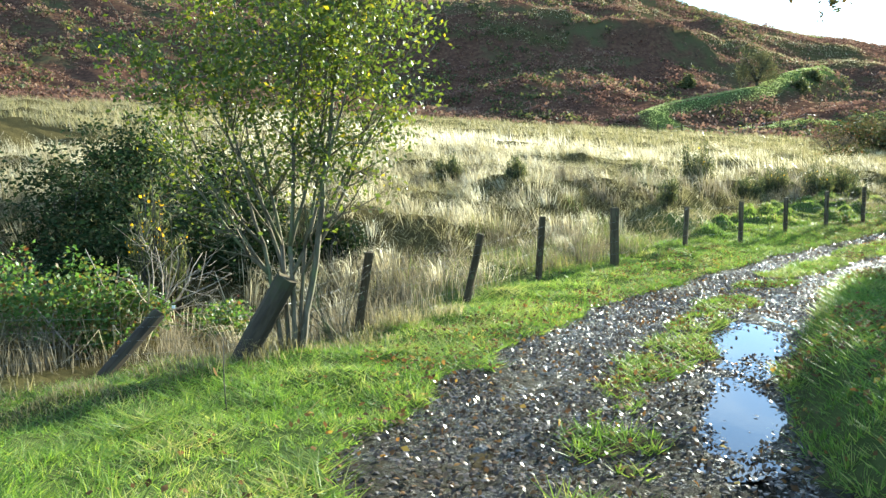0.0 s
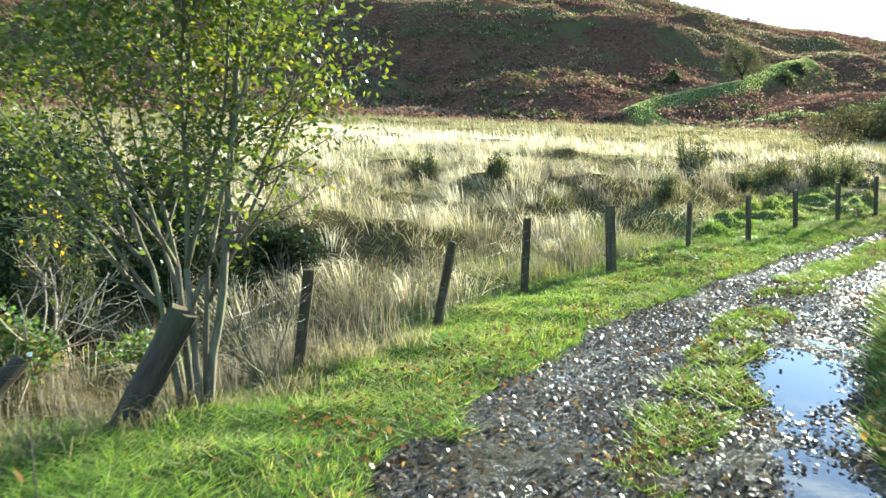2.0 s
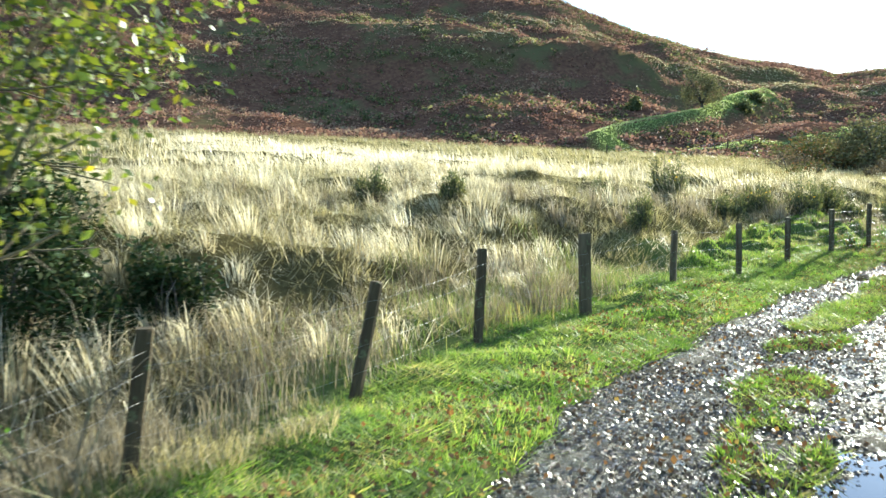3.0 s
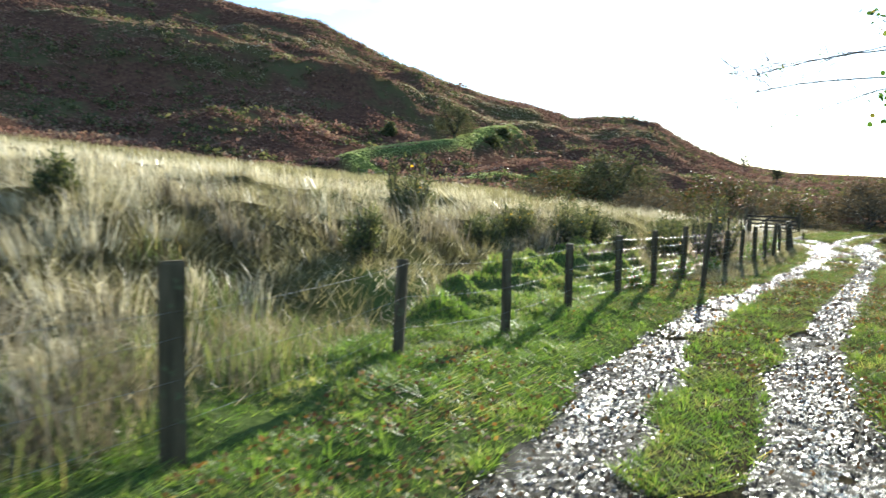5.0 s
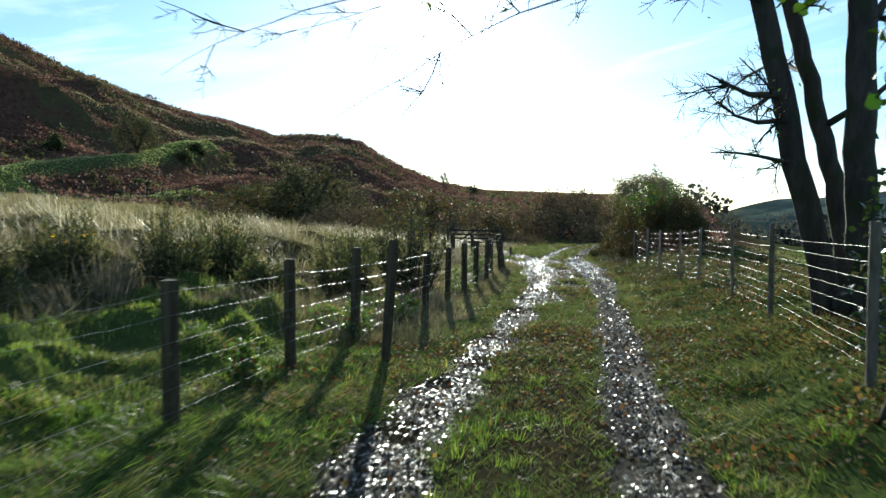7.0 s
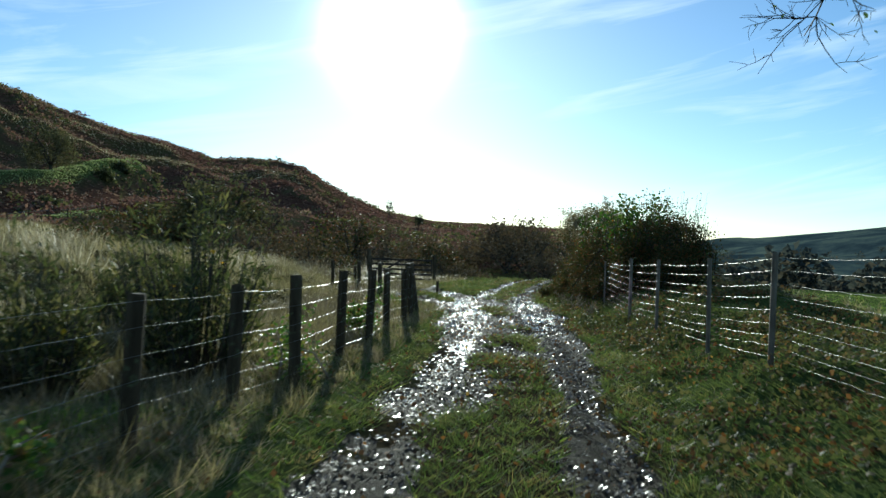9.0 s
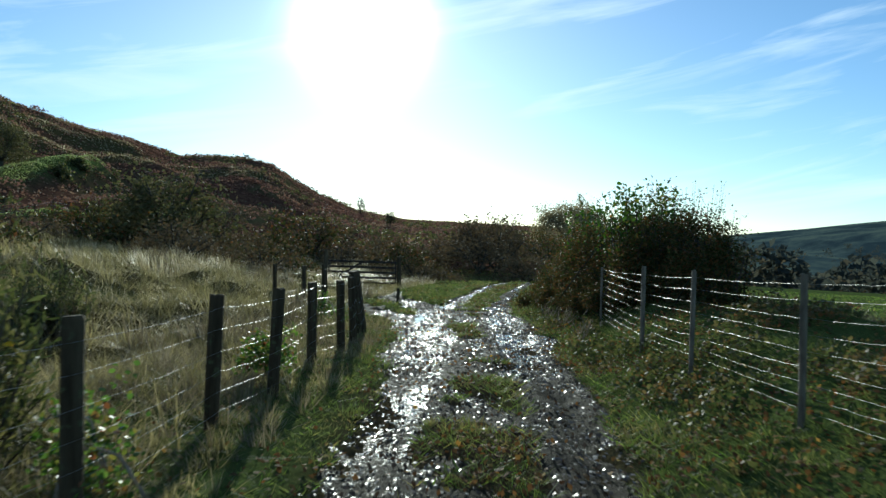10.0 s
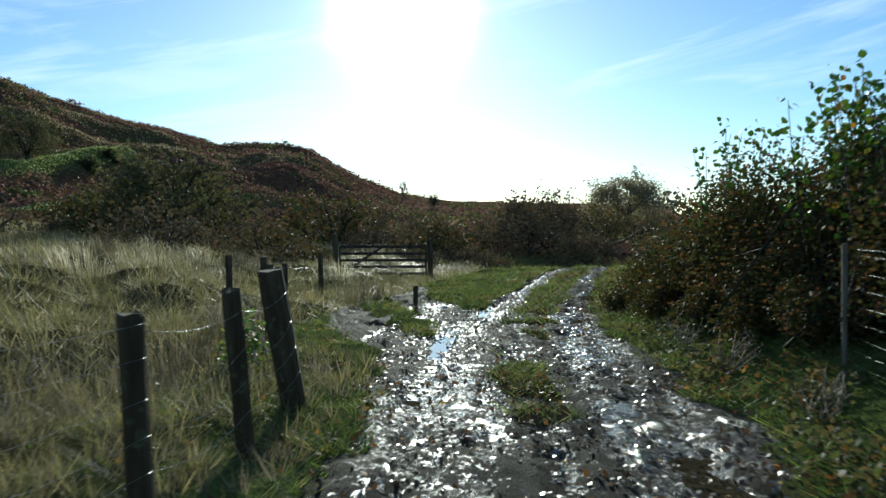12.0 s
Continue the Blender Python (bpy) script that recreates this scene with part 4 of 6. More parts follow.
def lay_leaves():
    """Loose fallen leaves, thickest where they drift along the verges."""
    x, y = scatter_band(140000, -4.8, 2.8, -20, 44)
    n = near_line(TRACK, x, y)[0]
    e = fbm(x / 1.6, y / 1.6, 3, 45)
    keep = rng.random(len(x)) < (1 - 0.85 * smooth(0.1, 0.4, rut_mask(x, y))) * smooth(0.40, 0.66, e) * 0.75 * np.where(n < -1.0, 2.8 + 1.6 * smooth(18, 25, x), np.where((n > 1.4) & (x > 16), 0.15, 0.8)) * (0.7 + 0.6 * smooth(8, 16, x)) + 0.05
    for pud in PUDDLES[:2]:
        keep &= (pond(x, y, *pud) > 1.0)
    x, y = x[keep], y[keep]
    z = gz_many(x, y) + rng.uniform(0.01, 0.07, len(x))
    v, f = leaf_arrays(np.stack([x, y, z], 1), 0.052, flat=0.75, ratio=0.7, simple=True)
    tagged(new("fallen_leaves", mesh_from("fallen_leaves", v, f, M_FALLEN)), "brown and yellow fallen leaves drifted on track and verge", "leaves", kind="stuff")


def lay_litter():
    """Sodden leaves trodden into the ruts."""
    x, y = scatter_band(190000, -2.0, 2.0, -20, 44)
    m = rut_mask(x, y)
    e = fbm(x / 0.5, y / 0.5, 3, 43)
    keep = (m > 0.25) & (e > 0.33) & (rng.random(len(x)) < np.interp(x, [0, 7, 12, 19, 24, 28, 40], [0.7, 0.5, 0.9, 0.55, 0.45, 0.4, 0.3]))
    for pud in PUDDLES:
        keep &= (pond(x, y, *pud) > 0.75) | (rng.random(len(x)) < 0.02)
    x, y = x[keep][:90000], y[keep][:90000]
    z = gz_many(x, y) + rng.uniform(-0.028, 0.012, len(x))
    for pud in PUDDLES:
        z = np.where(pond(x, y, *pud) < 1.4, np.maximum(z - 0.02, pud[4] + 0.006), z)
    v, f = leaf_arrays(np.stack([x, y, z], 1), 0.042, flat=0.82, ratio=0.7, simple=True)
    tagged(new("leaf_litter", mesh_from("leaf_litter", v, f, M_LITTER)), "sodden dark leaves trodden into the wheel ruts", "leaves", kind="stuff")


def lay_herbs():
    """Low broad-leaved weeds between the track and the hedge."""
    x, y = scatter_band(60000, -4.8, -1.3, 12, 38)
    e = fbm(x / 0.7, y / 0.7, 3, 87)
    keep = rng.random(len(x)) < smooth(0.45, 0.62, e) * (0.25 + 0.75 * smooth(19, 26, x)) * (rut_mask(x, y) < 0.3)
    x, y = x[keep], y[keep]
    z = gz_many(x, y) + rng.uniform(0.02, 0.05, len(x)) + 0.22 * np.maximum(e[keep] - 0.5, 0) * rng.random(len(x)) * 4
    v, f = leaf_arrays(np.stack([x, y, z], 1), 0.06, flat=0.45, ratio=0.75, simple=True)
    tagged(new("verge_herbs", mesh_from("verge_herbs", v, f, M_WEED)), "low dull green weeds along the hedge foot", "weeds", kind="stuff")


def lay_bracken():
    """Dead bracken in rounded clumps about a metre across, with dark gaps between them."""
    c = 46000
    az, r = np.radians(rng.uniform(-36, 62, c)), 92 + 205 * rng.random(c)
    x, y = 5 + r * np.sin(az), 10 + r * np.cos(az)
    z, n, k, cov = base_z(x, y)
    e = fbm(x / 6, y / 6, 3, 91)
    k = (cov[:, 2] > 0.12) & (e > 0.27)
    x, y, z, e = x[k], y[k], z[k], e[k]
    per = 7
    size = (0.48 + 1.3 * np.maximum(e - 0.36, -0.04)) * rng.uniform(0.6, 1.35, len(x))
    s = np.repeat(size, per)
    d = rng.normal(size=(len(s), 3))
    d /= np.linalg.norm(d, axis=1)[:, None]
    d[:, 2] = np.abs(d[:, 2]) * 0.75
    p = np.stack([np.repeat(x, per), np.repeat(y, per), np.repeat(z, per)], 1) + d * s[:, None] * rng.uniform(0.5, 1.0, (len(s), 1))
    v, f = leaf_arrays(p, 1.0, flat=0.35, ratio=0.7, simple=True)
    v = (v.reshape(-1, 4, 3) - p[:, None]) * s[:, None, None] * 0.54 + p[:, None]
    tagged(new("bracken", mesh_from("bracken", v.reshape(-1, 3), f, M_BRACKEN)), "russet dead bracken in clumps covering the hillside", "bracken", kind="stuff")


def lay_hill_turf():
    """Close green sward on the hillside."""
    c = 240000
    x, y = rng.uniform(14, 130, c), rng.uniform(105, 245, c)
    z, n, k, cov = base_z(x, y)
    k = (cov[:, 0] > 0.4) & (cov[:, 2] < 0.3) & (cov[:, 1] < 0.3)
    x, y, z = x[k], y[k], z[k]
    h = rng.uniform(0.12, 0.3, len(x))
    me = blade_mesh("hill_turf", x, y, z, h, np.full(len(x), 0.12), h * 0.8, (0, 0), M_SWARD, 0.4, True)
    tagged(new("hill_turf", me), "bright green sward on the hill bank", "grass", kind="stuff")
    c = 150000
    az, r = np.radians(rng.uniform(-20, 50, c)), 140 + 120 * rng.random(c)
    x, y = 5 + r * np.sin(az), 10 + r * np.cos(az)
    z, n, k, cov = base_z(x, y)
    k = (cov[:, 1] > 0.25) & (cov[:, 2] < 0.6)
    x, y, z = x[k], y[k], z[k]
    h = rng.uniform(0.25, 0.65, len(x))
    straw = rng.random(len(x)) < 0.45
    for k, name, label, m in ((straw, "hill_bent_grass", "pale dry grass in patches on the upper hill", M_STRAW), (~straw, "hill_rough_grass", "olive rough grass in patches on the upper hill", M_RUSH)):
        me = blade_mesh(name, x[k], y[k], z[k], h[k], np.full(k.sum(), 0.14), h[k] * 0.8, (-0.3, 0), m, 0.4, True)
        tagged(new(name, me), label, "grass", kind="stuff")


def lay_hill_scrub():
    """Low gorse and heather clumps dotted over the hill."""
    c = 9000
    az, r = np.radians(rng.uniform(-34, 60, c)), 105 + 190 * rng.random(c)
    x, y = 5 + r * np.sin(az), 10 + r * np.cos(az)
    e = fbm(x / 20, y / 20, 3, 95)
    z, n, k, cov = base_z(x, y)
    crag = np.exp(-(((x - 27) / 13) ** 2 + ((y - 170) / 7) ** 2)) + 0.6 * np.exp(-(((x - 58) / 12) ** 2 + ((y - 163) / 4) ** 2))
    k = ((e > 0.53) & (cov[:, 2] > 0.1)) | (crag * rng.random(c) > 0.25)
    x, y, z = x[k], y[k], z[k]
    per = 13
    s = np.repeat(rng.uniform(0.4, 1.3, len(x)), per)
    d = rng.normal(size=(len(s), 3))
    d /= np.linalg.norm(d, axis=1)[:, None]
    d[:, 2] = np.abs(d[:, 2])
    p = np.stack([np.repeat(x, per), np.repeat(y, per), np.repeat(z, per)], 1) + d * s[:, None] * rng.uniform(0.5, 1.0, (len(s), 1))
    v, f = leaf_arrays(p, 1.0, flat=0.3, ratio=0.6, simple=True)
    v = ((v.reshape(-1, 4, 3) - p[:, None]) * s[:, None, None] * 0.6 + p[:, None]).reshape(-1, 3)
    tagged(new("hill_scrub", mesh_from("hill_scrub", v, f, M_SCRUB)), "olive gorse and heather clumps dotting the hill", "scrub", kind="stuff")


lay_verge()
lay_lawn()
lay_tufts()
lay_moor()
lay_rushes()
lay_leaves()
lay_litter()
lay_herbs()
lay_bracken()
lay_hill_turf()
lay_hill_scrub()


# ---------------------------------------------------------------- fences
def post_mesh(name, height, radius, sides=9, square=False, seed=0):
    r = np.random.default_rng(seed)
    bm = bmesh.new()
    k = 4 if square else sides
    rings = []
    for zz in (-0.35, 0.0, height * 0.35, height * 0.7, height - 0.012, height):
        ring = []
        for i in range(k):
            a = 2 * math.pi * (i + 0.5) / k
            rr = radius * (1.25 if square else 1) * (1 + r.normal() * 0.03) * (0.93 if zz == height else 1)
            ring.append(bm.verts.new((rr * math.cos(a) + r.normal() * 0.002, rr * math.sin(a), zz + (r.normal() * 0.006 if zz > height - 0.1 else 0))))
        rings.append(ring)
    for a, b in zip(rings, rings[1:]):
        for i in range(k):
            bm.faces.new((a[i], a[(i + 1) % k], b[(i + 1) % k], b[i]))
    top = bm.faces.new(rings[-1])
    top.material_index = 1
    bm.faces.new(rings[0][::-1])
    if square:
        bmesh.ops.bevel(bm, geom=[e for e in bm.edges if abs(e.verts[0].co.z - e.verts[1].co.z) > 0.05], offset=0.014, segments=2, affect="EDGES")
    me = bpy.data.meshes.new(name)
    bm.to_mesh(me)
    bm.free()
    me.materials.append(M_LOG if name == "log" else M_POST)
    me.materials.append(M_POST)
    return me


POST_SPOTS = [  # x, y, height
    (-6.2, 6.3, 0.95), (-3.66, 7.3, 0.93), (-2.19, 7.28, 1.07), (-1.09, 9.18, 1.05), (0.41, 10.78, 1.11), (1.86, 13.05, 1.12), (3.67, 14.77, 1.23), (5.9, 17.06, 0.96),
    (7.72, 18.3, 1.04), (9.6, 19.88, 0.96), (11.34, 21.07, 1.04), (13.3, 22.6, 1.1), (15, 23.75, 1.19), (14.42, 22.45, 1.34), (17.73, 25.39, 1.01), (19, 26.16, 1.02),
    (20.15, 26.85, 1.09), (21.84, 28.15, 1.07), (23.05, 28.94, 1.06), (24.6, 30.2, 1), (25.66, 30.82, 0.99), (26.75, 31.74, 1.05), (27.65, 32.5, 1.09), (29.5, 35.6, 0.95), (31.34, 38.5, 0.95), (31.69, 40.17, 0.85), (33.9, 41.6, 0.95), (36, 43.1, 1.1)]
POST_RADII = {0: 0.05, 1: 0.075, 2: 0.12, 6: 0.085, 13: 0.055, 15: 0.055, 22: 0.1}
POST_LEANS = {0: (-8, 6), 1: (-35, 40), 2: (-3, 31), 3: (0, 10), 4: (0, 13), 5: (0, 4), 7: (0, 2), 12: (0, 2), 13: (-4, 9), 14: (0, 3), 15: (0, 2), 17: (0, 2), 18: (0, 3), 20: (0, -2), 21: (3, -6), 22: (0, -10)}  # degrees about x and y
LEFT_POSTS = [(x, y, h, POST_RADII.get(i, 0.06), *POST_LEANS.get(i, (0, 0)), i == 6) for i, (x, y, h) in enumerate(POST_SPOTS)]
RIGHT_POSTS = [(11.3, 15, 1.33), (15.2, 17.8, 1.23), (18.8, 20.08, 1.21), (20.7, 21.5, 1.18), (22.66, 23.1, 1.07), (24.3, 24.4, 1.11), (26.15, 26, 1.11), (27.9, 27.4, 1.15), (30.35, 29.36, 1.0)]  # x, y, height


def wire_between(tubes, pts, heights, sag, r):
    path = []
    for (p, q) in zip(pts, pts[1:]):
        k = 14
        for i in range(k):
            t = i / k
            path.append(p * (1 - t) + q * t - np.array([0, 0, sag * 4 * t * (1 - t)]) + r.normal(size=3) * 0.0022)
    path.append(pts[-1])
    tubes.add(path, np.full(len(path), 0.0011), 3)


def build_fence(name, label, posts, spans, seed, stays=False, wood=None):
    fence = thing(name, label, "fence")
    r = np.random.default_rng(seed)
    tops = []
    for i, (x, y, h, rad, lx, ly, sq) in enumerate(posts):
        ob = part("post", post_mesh("log" if ly > 20 else "post", h, rad, seed=seed + i, square=bool(sq)), fence,
                  "square strainer post" if sq else ("thick leaning log post" if abs(ly) > 20 else ""))
        if wood:
            ob.data.materials[0] = ob.data.materials[1] = wood
        z = gz(x, y)
        ob.matrix_basis = pose(x, y, z, lx, ly, r.uniform(0, 90) if abs(lx) + abs(ly) < 0.1 and not sq else 0)
        m = ob.matrix_basis
        tops.append((m, h, rad))
    for (i0, i1, heights, sag) in spans:
        for hh in heights:
            t = Tubes(3)
            pts = []
            for i in range(i0, i1 + 1):
                if posts[i][2] > 1.3:
                    continue
                m, h, rad = tops[i]
                c = m @ Vector((0, 0, min(hh, h - 0.04)))
                pts.append(np.array(c) + np.array([0.035, -0.05, 0]) * (rad / 0.06))
            wire_between(t, pts, heights, sag * r.uniform(0.5, 1.5), r)
            part("wire", t.mesh("wire", M_WIRE), fence)
        if stays:
            t = Tubes(3)
            for i in range(i0, i1):
                a, b = tops[i][0], tops[i + 1][0]
                for f in np.arange(0.1, 1.0, 0.16):
                    lo = np.array(a @ Vector((0, 0, heights[0]))) * (1 - f) + np.array(b @ Vector((0, 0, heights[0]))) * f
                    hi = np.array(a @ Vector((0, 0, heights[-2]))) * (1 - f) + np.array(b @ Vector((0, 0, heights[-2]))) * f
                    o = np.array([0.035, -0.05, 0])
                    t.add([lo + o, (lo + hi) / 2 + o + r.normal(size=3) * 0.01, hi + o], [0.0016] * 3, 3)
            part("netting_stays", t.mesh("netting_stays", M_WIRE), fence)
    return fence


build_fence("stock_fence", "old stock fence of weathered posts with sagging wire", LEFT_POSTS,
            [(0, 3, [0.35, 0.55, 0.75, 0.9], 0.04), (3, 6, [0.3, 0.55, 0.8, 0.95], 0.03), (6, 9, [0.3, 0.6, 0.93], 0.02), (9, 20, [0.14, 0.30, 0.46, 0.62, 0.80, 0.97], 0.015), (20, 22, [0.3, 0.5, 0.7, 0.92], 0.08), (22, 27, [0.3, 0.55, 0.85], 0.05)], 100)
rp = []
for i, (x, y, h) in enumerate(RIGHT_POSTS):
    rp.append((x, y, h, (0.036, 0.040, 0.034, 0.025, 0.028, 0.026, 0.025, 0.030, 0.021)[i], 0, (1, 1, 0, -2, 3, 0, 2, 1, 1)[i], 0))
build_fence("netting_fence", "taut wire netting fence on slim wooden posts", rp, [(0, 8, [0.12, 0.22, 0.32, 0.43, 0.55, 0.67, 0.79, 0.92, 1.04], 0.012)], 200, wood=M_SLIM)


# ---------------------------------------------------------------- trees and bushes
def curve_points(pts, step=0.25):
    """A smooth path through a few points."""
    p = np.array(pts, float)
    for _ in range(3):
        q, r = 0.75 * p[:-1] + 0.25 * p[1:], 0.25 * p[:-1] + 0.75 * p[1:]
        p = np.vstack([p[:1], np.stack([q, r], 1).reshape(-1, 3), p[-1:]])
    d = np.r_[0, np.cumsum(np.linalg.norm(np.diff(p, axis=0), axis=1))]
    s = np.linspace(0, d[-1], max(3, int(d[-1] / step)))
    return np.stack([np.interp(s, d, p[:, i]) for i in range(3)], 1)


def limb(tubes, tips, pts, r0, r1, r, twigs, length, depth=2, wander=0.3, first=0.25):
    """A limb along given points with wandering side twigs."""
    path = curve_points(pts)
    path = path + r.normal(size=path.shape) * min(0.012, r0 * 0.3)
    tubes.add(path, np.linspace(r0, r1, len(path)), 8 if r0 > 0.05 else 5)
    for _ in range(twigs):
        i = r.integers(int(len(path) * first), len(path) - 1)
        d = path[i + 1] - path[i]
        d = d / np.linalg.norm(d)
        s = r.normal(size=3)
        s -= s.dot(d) * d
        s /= np.linalg.norm(s)
        grow(tubes, tips, path[i], d * 0.7 + s * 0.7, length * r.uniform(0.5, 1.1), max(0.006, (r0 + (r1 - r0) * i / len(path)) * 0.4), depth, r, wander, 0.0, 4, 0.55, 0.2)


def alder():
    x0, y0 = -1.66, 7.38
    z0 = gz(x0, y0)
    tree = thing("alder_tree", "multi-stemmed young tree with backlit green and yellow leaves", "tree")
    r = np.random.default_rng(21)
    tubes, tips = Tubes(), []
    split = z0 + 1.15
    # four slender stems from one foot, each forking again below the crown
    for (ox, oy), (sx, sy), rad, shoots in (
            ((-0.09, 0.0), (-0.22, 0.03), 0.029, [((-0.42, 0.1, 1), 3.5), ((-0.66, -0.1, 1), 2.7), ((-1.0, 0.15, 0.95), 2.2), ((-0.85, -0.25, 1), 2.3)]),
            ((-0.02, 0.05), (-0.05, 0.10), 0.031, [((-0.15, 0.2, 1), 3.7), ((-0.32, 0.4, 1), 3.2), ((-0.5, -0.3, 1), 2.8)]),
            ((0.05, -0.02), (0.06, -0.04), 0.033, [((0.06, -0.1, 1), 3.8), ((0.6, -0.3, 1), 2.8), ((0.25, 0.35, 1), 3.0)]),
            ((0.09, 0.04), (0.20, 0.06), 0.027, [((0.42, 0.3, 1), 3.5), ((0.75, 0.05, 1), 3.3), ((0.95, 0.15, 1), 2.8)])):
        stem = curve_points([(x0 + ox, y0 + oy, z0 - 0.1), (x0 + ox * 1.3, y0 + oy, z0 + 0.4), (x0 + sx, y0 + sy, split)])
        tubes.add(stem, np.linspace(rad, rad * 0.75, len(stem)), 7)
        for k, (way, length) in enumerate(shoots):
            grow(tubes, tips, stem[len(stem) - 1 - (k % 2)], way, length * 0.86, rad * 0.66, 3, r, 0.15, 0.25, 4, 0.5, 0.18)
    limb(tubes, tips, [(x0 + 0.1, y0, z0 - 0.1), (x0 + 0.33, y0, z0 + 1.1), (x0 + 0.48, y0, z0 + 2.1), (x0 + 0.66, y0, z0 + 3.2), (x0 + 0.75, y0 + 0.05, z0 + 4.5)], 0.042, 0.011, r, 16, 1.3, 2, 0.2, 0.35)
    part("trunk", tubes.mesh("trunk", M_BARK_G), tree, "slender grey-green stems")
    t = np.array(tips)
    t = t[t[:, 2] > z0 + 1.3]
    t = t[r.random(len(t)) < smooth(z0 + 1.3, z0 + 2.9, t[:, 2]) * 0.92 + 0.08]
    pick = r.choice(len(t), min(len(t), 19000), replace=False)
    v, f = leaves_on(t[pick], 4, 0.13, 0.064, r, flat=0.3, ratio=0.55, droop=0.35, simple=True)
    part("crown", mesh_from("crown", v, f, M_LEAF), tree, "small glossy green leaves, some yellow")


def ash():
    tree = thing("ash_tree", "dark many-trunked old tree with bare twigs behind the fence", "tree")
    r = np.random.default_rng(33)
    trunks = [([(18.66, 19.3, -0.9), (18.63, 19.4, 0.0), (18.55, 19.75, 1.5), (18.45, 20.07, 3.2), (18.3, 20.6, 6.0), (18.2, 21.0, 9.5)], 0.17, 0.09),
              ([(18.95, 19.2, -0.9), (19.2, 19.31, 0.05), (19.14, 19.5, 1.3), (19.15, 19.75, 2.2), (19.0, 20.2, 4.2), (18.8, 20.8, 8.5)], 0.14, 0.06),
              ([(18.5, 18.7, -0.9), (18.49, 18.9, 0.0), (18.48, 18.98, 1.3), (18.55, 19.0, 4.0), (18.8, 19.0, 8.5)], 0.20, 0.10)]
    tips = []
    for pts, r0, r1 in trunks:
        tubes = Tubes(9)
        limb(tubes, tips, pts, r0, r1, r, 9, 2.4, 3, 0.34, 0.38)
        part("trunk", tubes.mesh("trunk", M_BARK_D), tree, "dark ridged leaning trunk")
    boughs = [([(18.45, 20.05, 3.3), (15.4, 20.5, 3.2), (13.2, 21.2, 2.65), (12.2, 21.95, 2.2), (11.8, 22.2, 1.9)], 0.022, 0.002, 12, 0.9),
              ([(18.45, 20.0, 3.6), (15.6, 19.5, 2.9), (13.5, 19.45, 2.3), (12.4, 19.4, 1.78), (11.9, 19.9, 1.35)], 0.020, 0.002, 8, 0.7),
              ([(18.4, 20.0, 4.4), (15.5, 18.8, 3.6), (12.8, 18.0, 3.0), (10.8, 18.2, 2.6)], 0.022, 0.002, 12, 0.9),
              ([(18.45, 20.1, 4.0), (16.8, 21.8, 3.9), (15.2, 23.2, 3.3), (14.2, 24.2, 2.9)], 0.022, 0.002, 12, 0.9),
              ([(18.6, 19.8, 2.2), (18.0, 20.0, 2.1), (17.3, 20.2, 2.3)], 0.055, 0.010, 7, 0.8),
              ([(18.6, 19.7, 1.9), (18.0, 19.95, 1.75), (17.4, 20.15, 1.98)], 0.045, 0.008, 7, 0.7),
              ([(18.6, 19.7, 1.3), (18.0, 19.9, 1.42), (17.3, 20.15, 1.42)], 0.035, 0.006, 5, 0.5),
              ([(19.1, 19.7, 2.4), (20.6, 20.8, 3.0), (22.0, 22.2, 2.95), (23.0, 23.0, 2.5)], 0.04, 0.005, 16, 0.8),
              ([(19.1, 19.6, 1.8), (19.4, 18.9, 2.3), (19.8, 18.4, 3.0)], 0.05, 0.008, 8, 1.0)]
    for pts, r0, r1, k, length in boughs:
        tubes = Tubes(6)
        limb(tubes, tips, pts, r0, r1, r, k, length, 2, 0.3, 0.3)
        part("bough", tubes.mesh("bough", M_BARK_D), tree)
    t = np.array(tips)
    pick = r.choice(len(t), 380, replace=False)
    v, f = leaves_on(t[pick], 1, 0.05, 0.06, r, flat=0.2, ratio=0.4, droop=0.8)
    ob = part("crown", mesh_from("crown", v, f, M_BRAMBLE), tree, "sparse withered leaves")


def roadside_tree():
    """Stands beside the start of the track and hangs a leafy bough over it."""
    tree = thing("roadside_tree", "leafy tree hanging a bough over the track", "tree")
    r = np.random.default_rng(35)
    tubes, tips = Tubes(8), []
    z0 = gz(7.4, 4.4)
    limb(tubes, [], [(7.4, 4.4, z0 - 0.3), (7.35, 4.5, z0 + 1.5), (7.2, 4.6, z0 + 3.0), (7.3, 4.7, z0 + 5.0)], 0.16, 0.07, r, 6, 1.6)
    limb(tubes, tips, [(7.25, 4.55, z0 + 2.4), (5.6, 4.9, 3.3), (4.2, 5.3, 3.3), (3.3, 5.6, 3.25), (2.7, 5.85, 3.15)], 0.05, 0.005, r, 18, 0.6, 2, 0.3, 0.45)
    part("trunk", tubes.mesh("trunk", M_BARK_D), tree)
    v, f = leaves_on(np.array(tips)[::2], 1, 0.05, 0.06, r, flat=0.2, ratio=0.6, droop=0.5)
    part("crown", mesh_from("crown", v, f, M_HEDGE), tree)


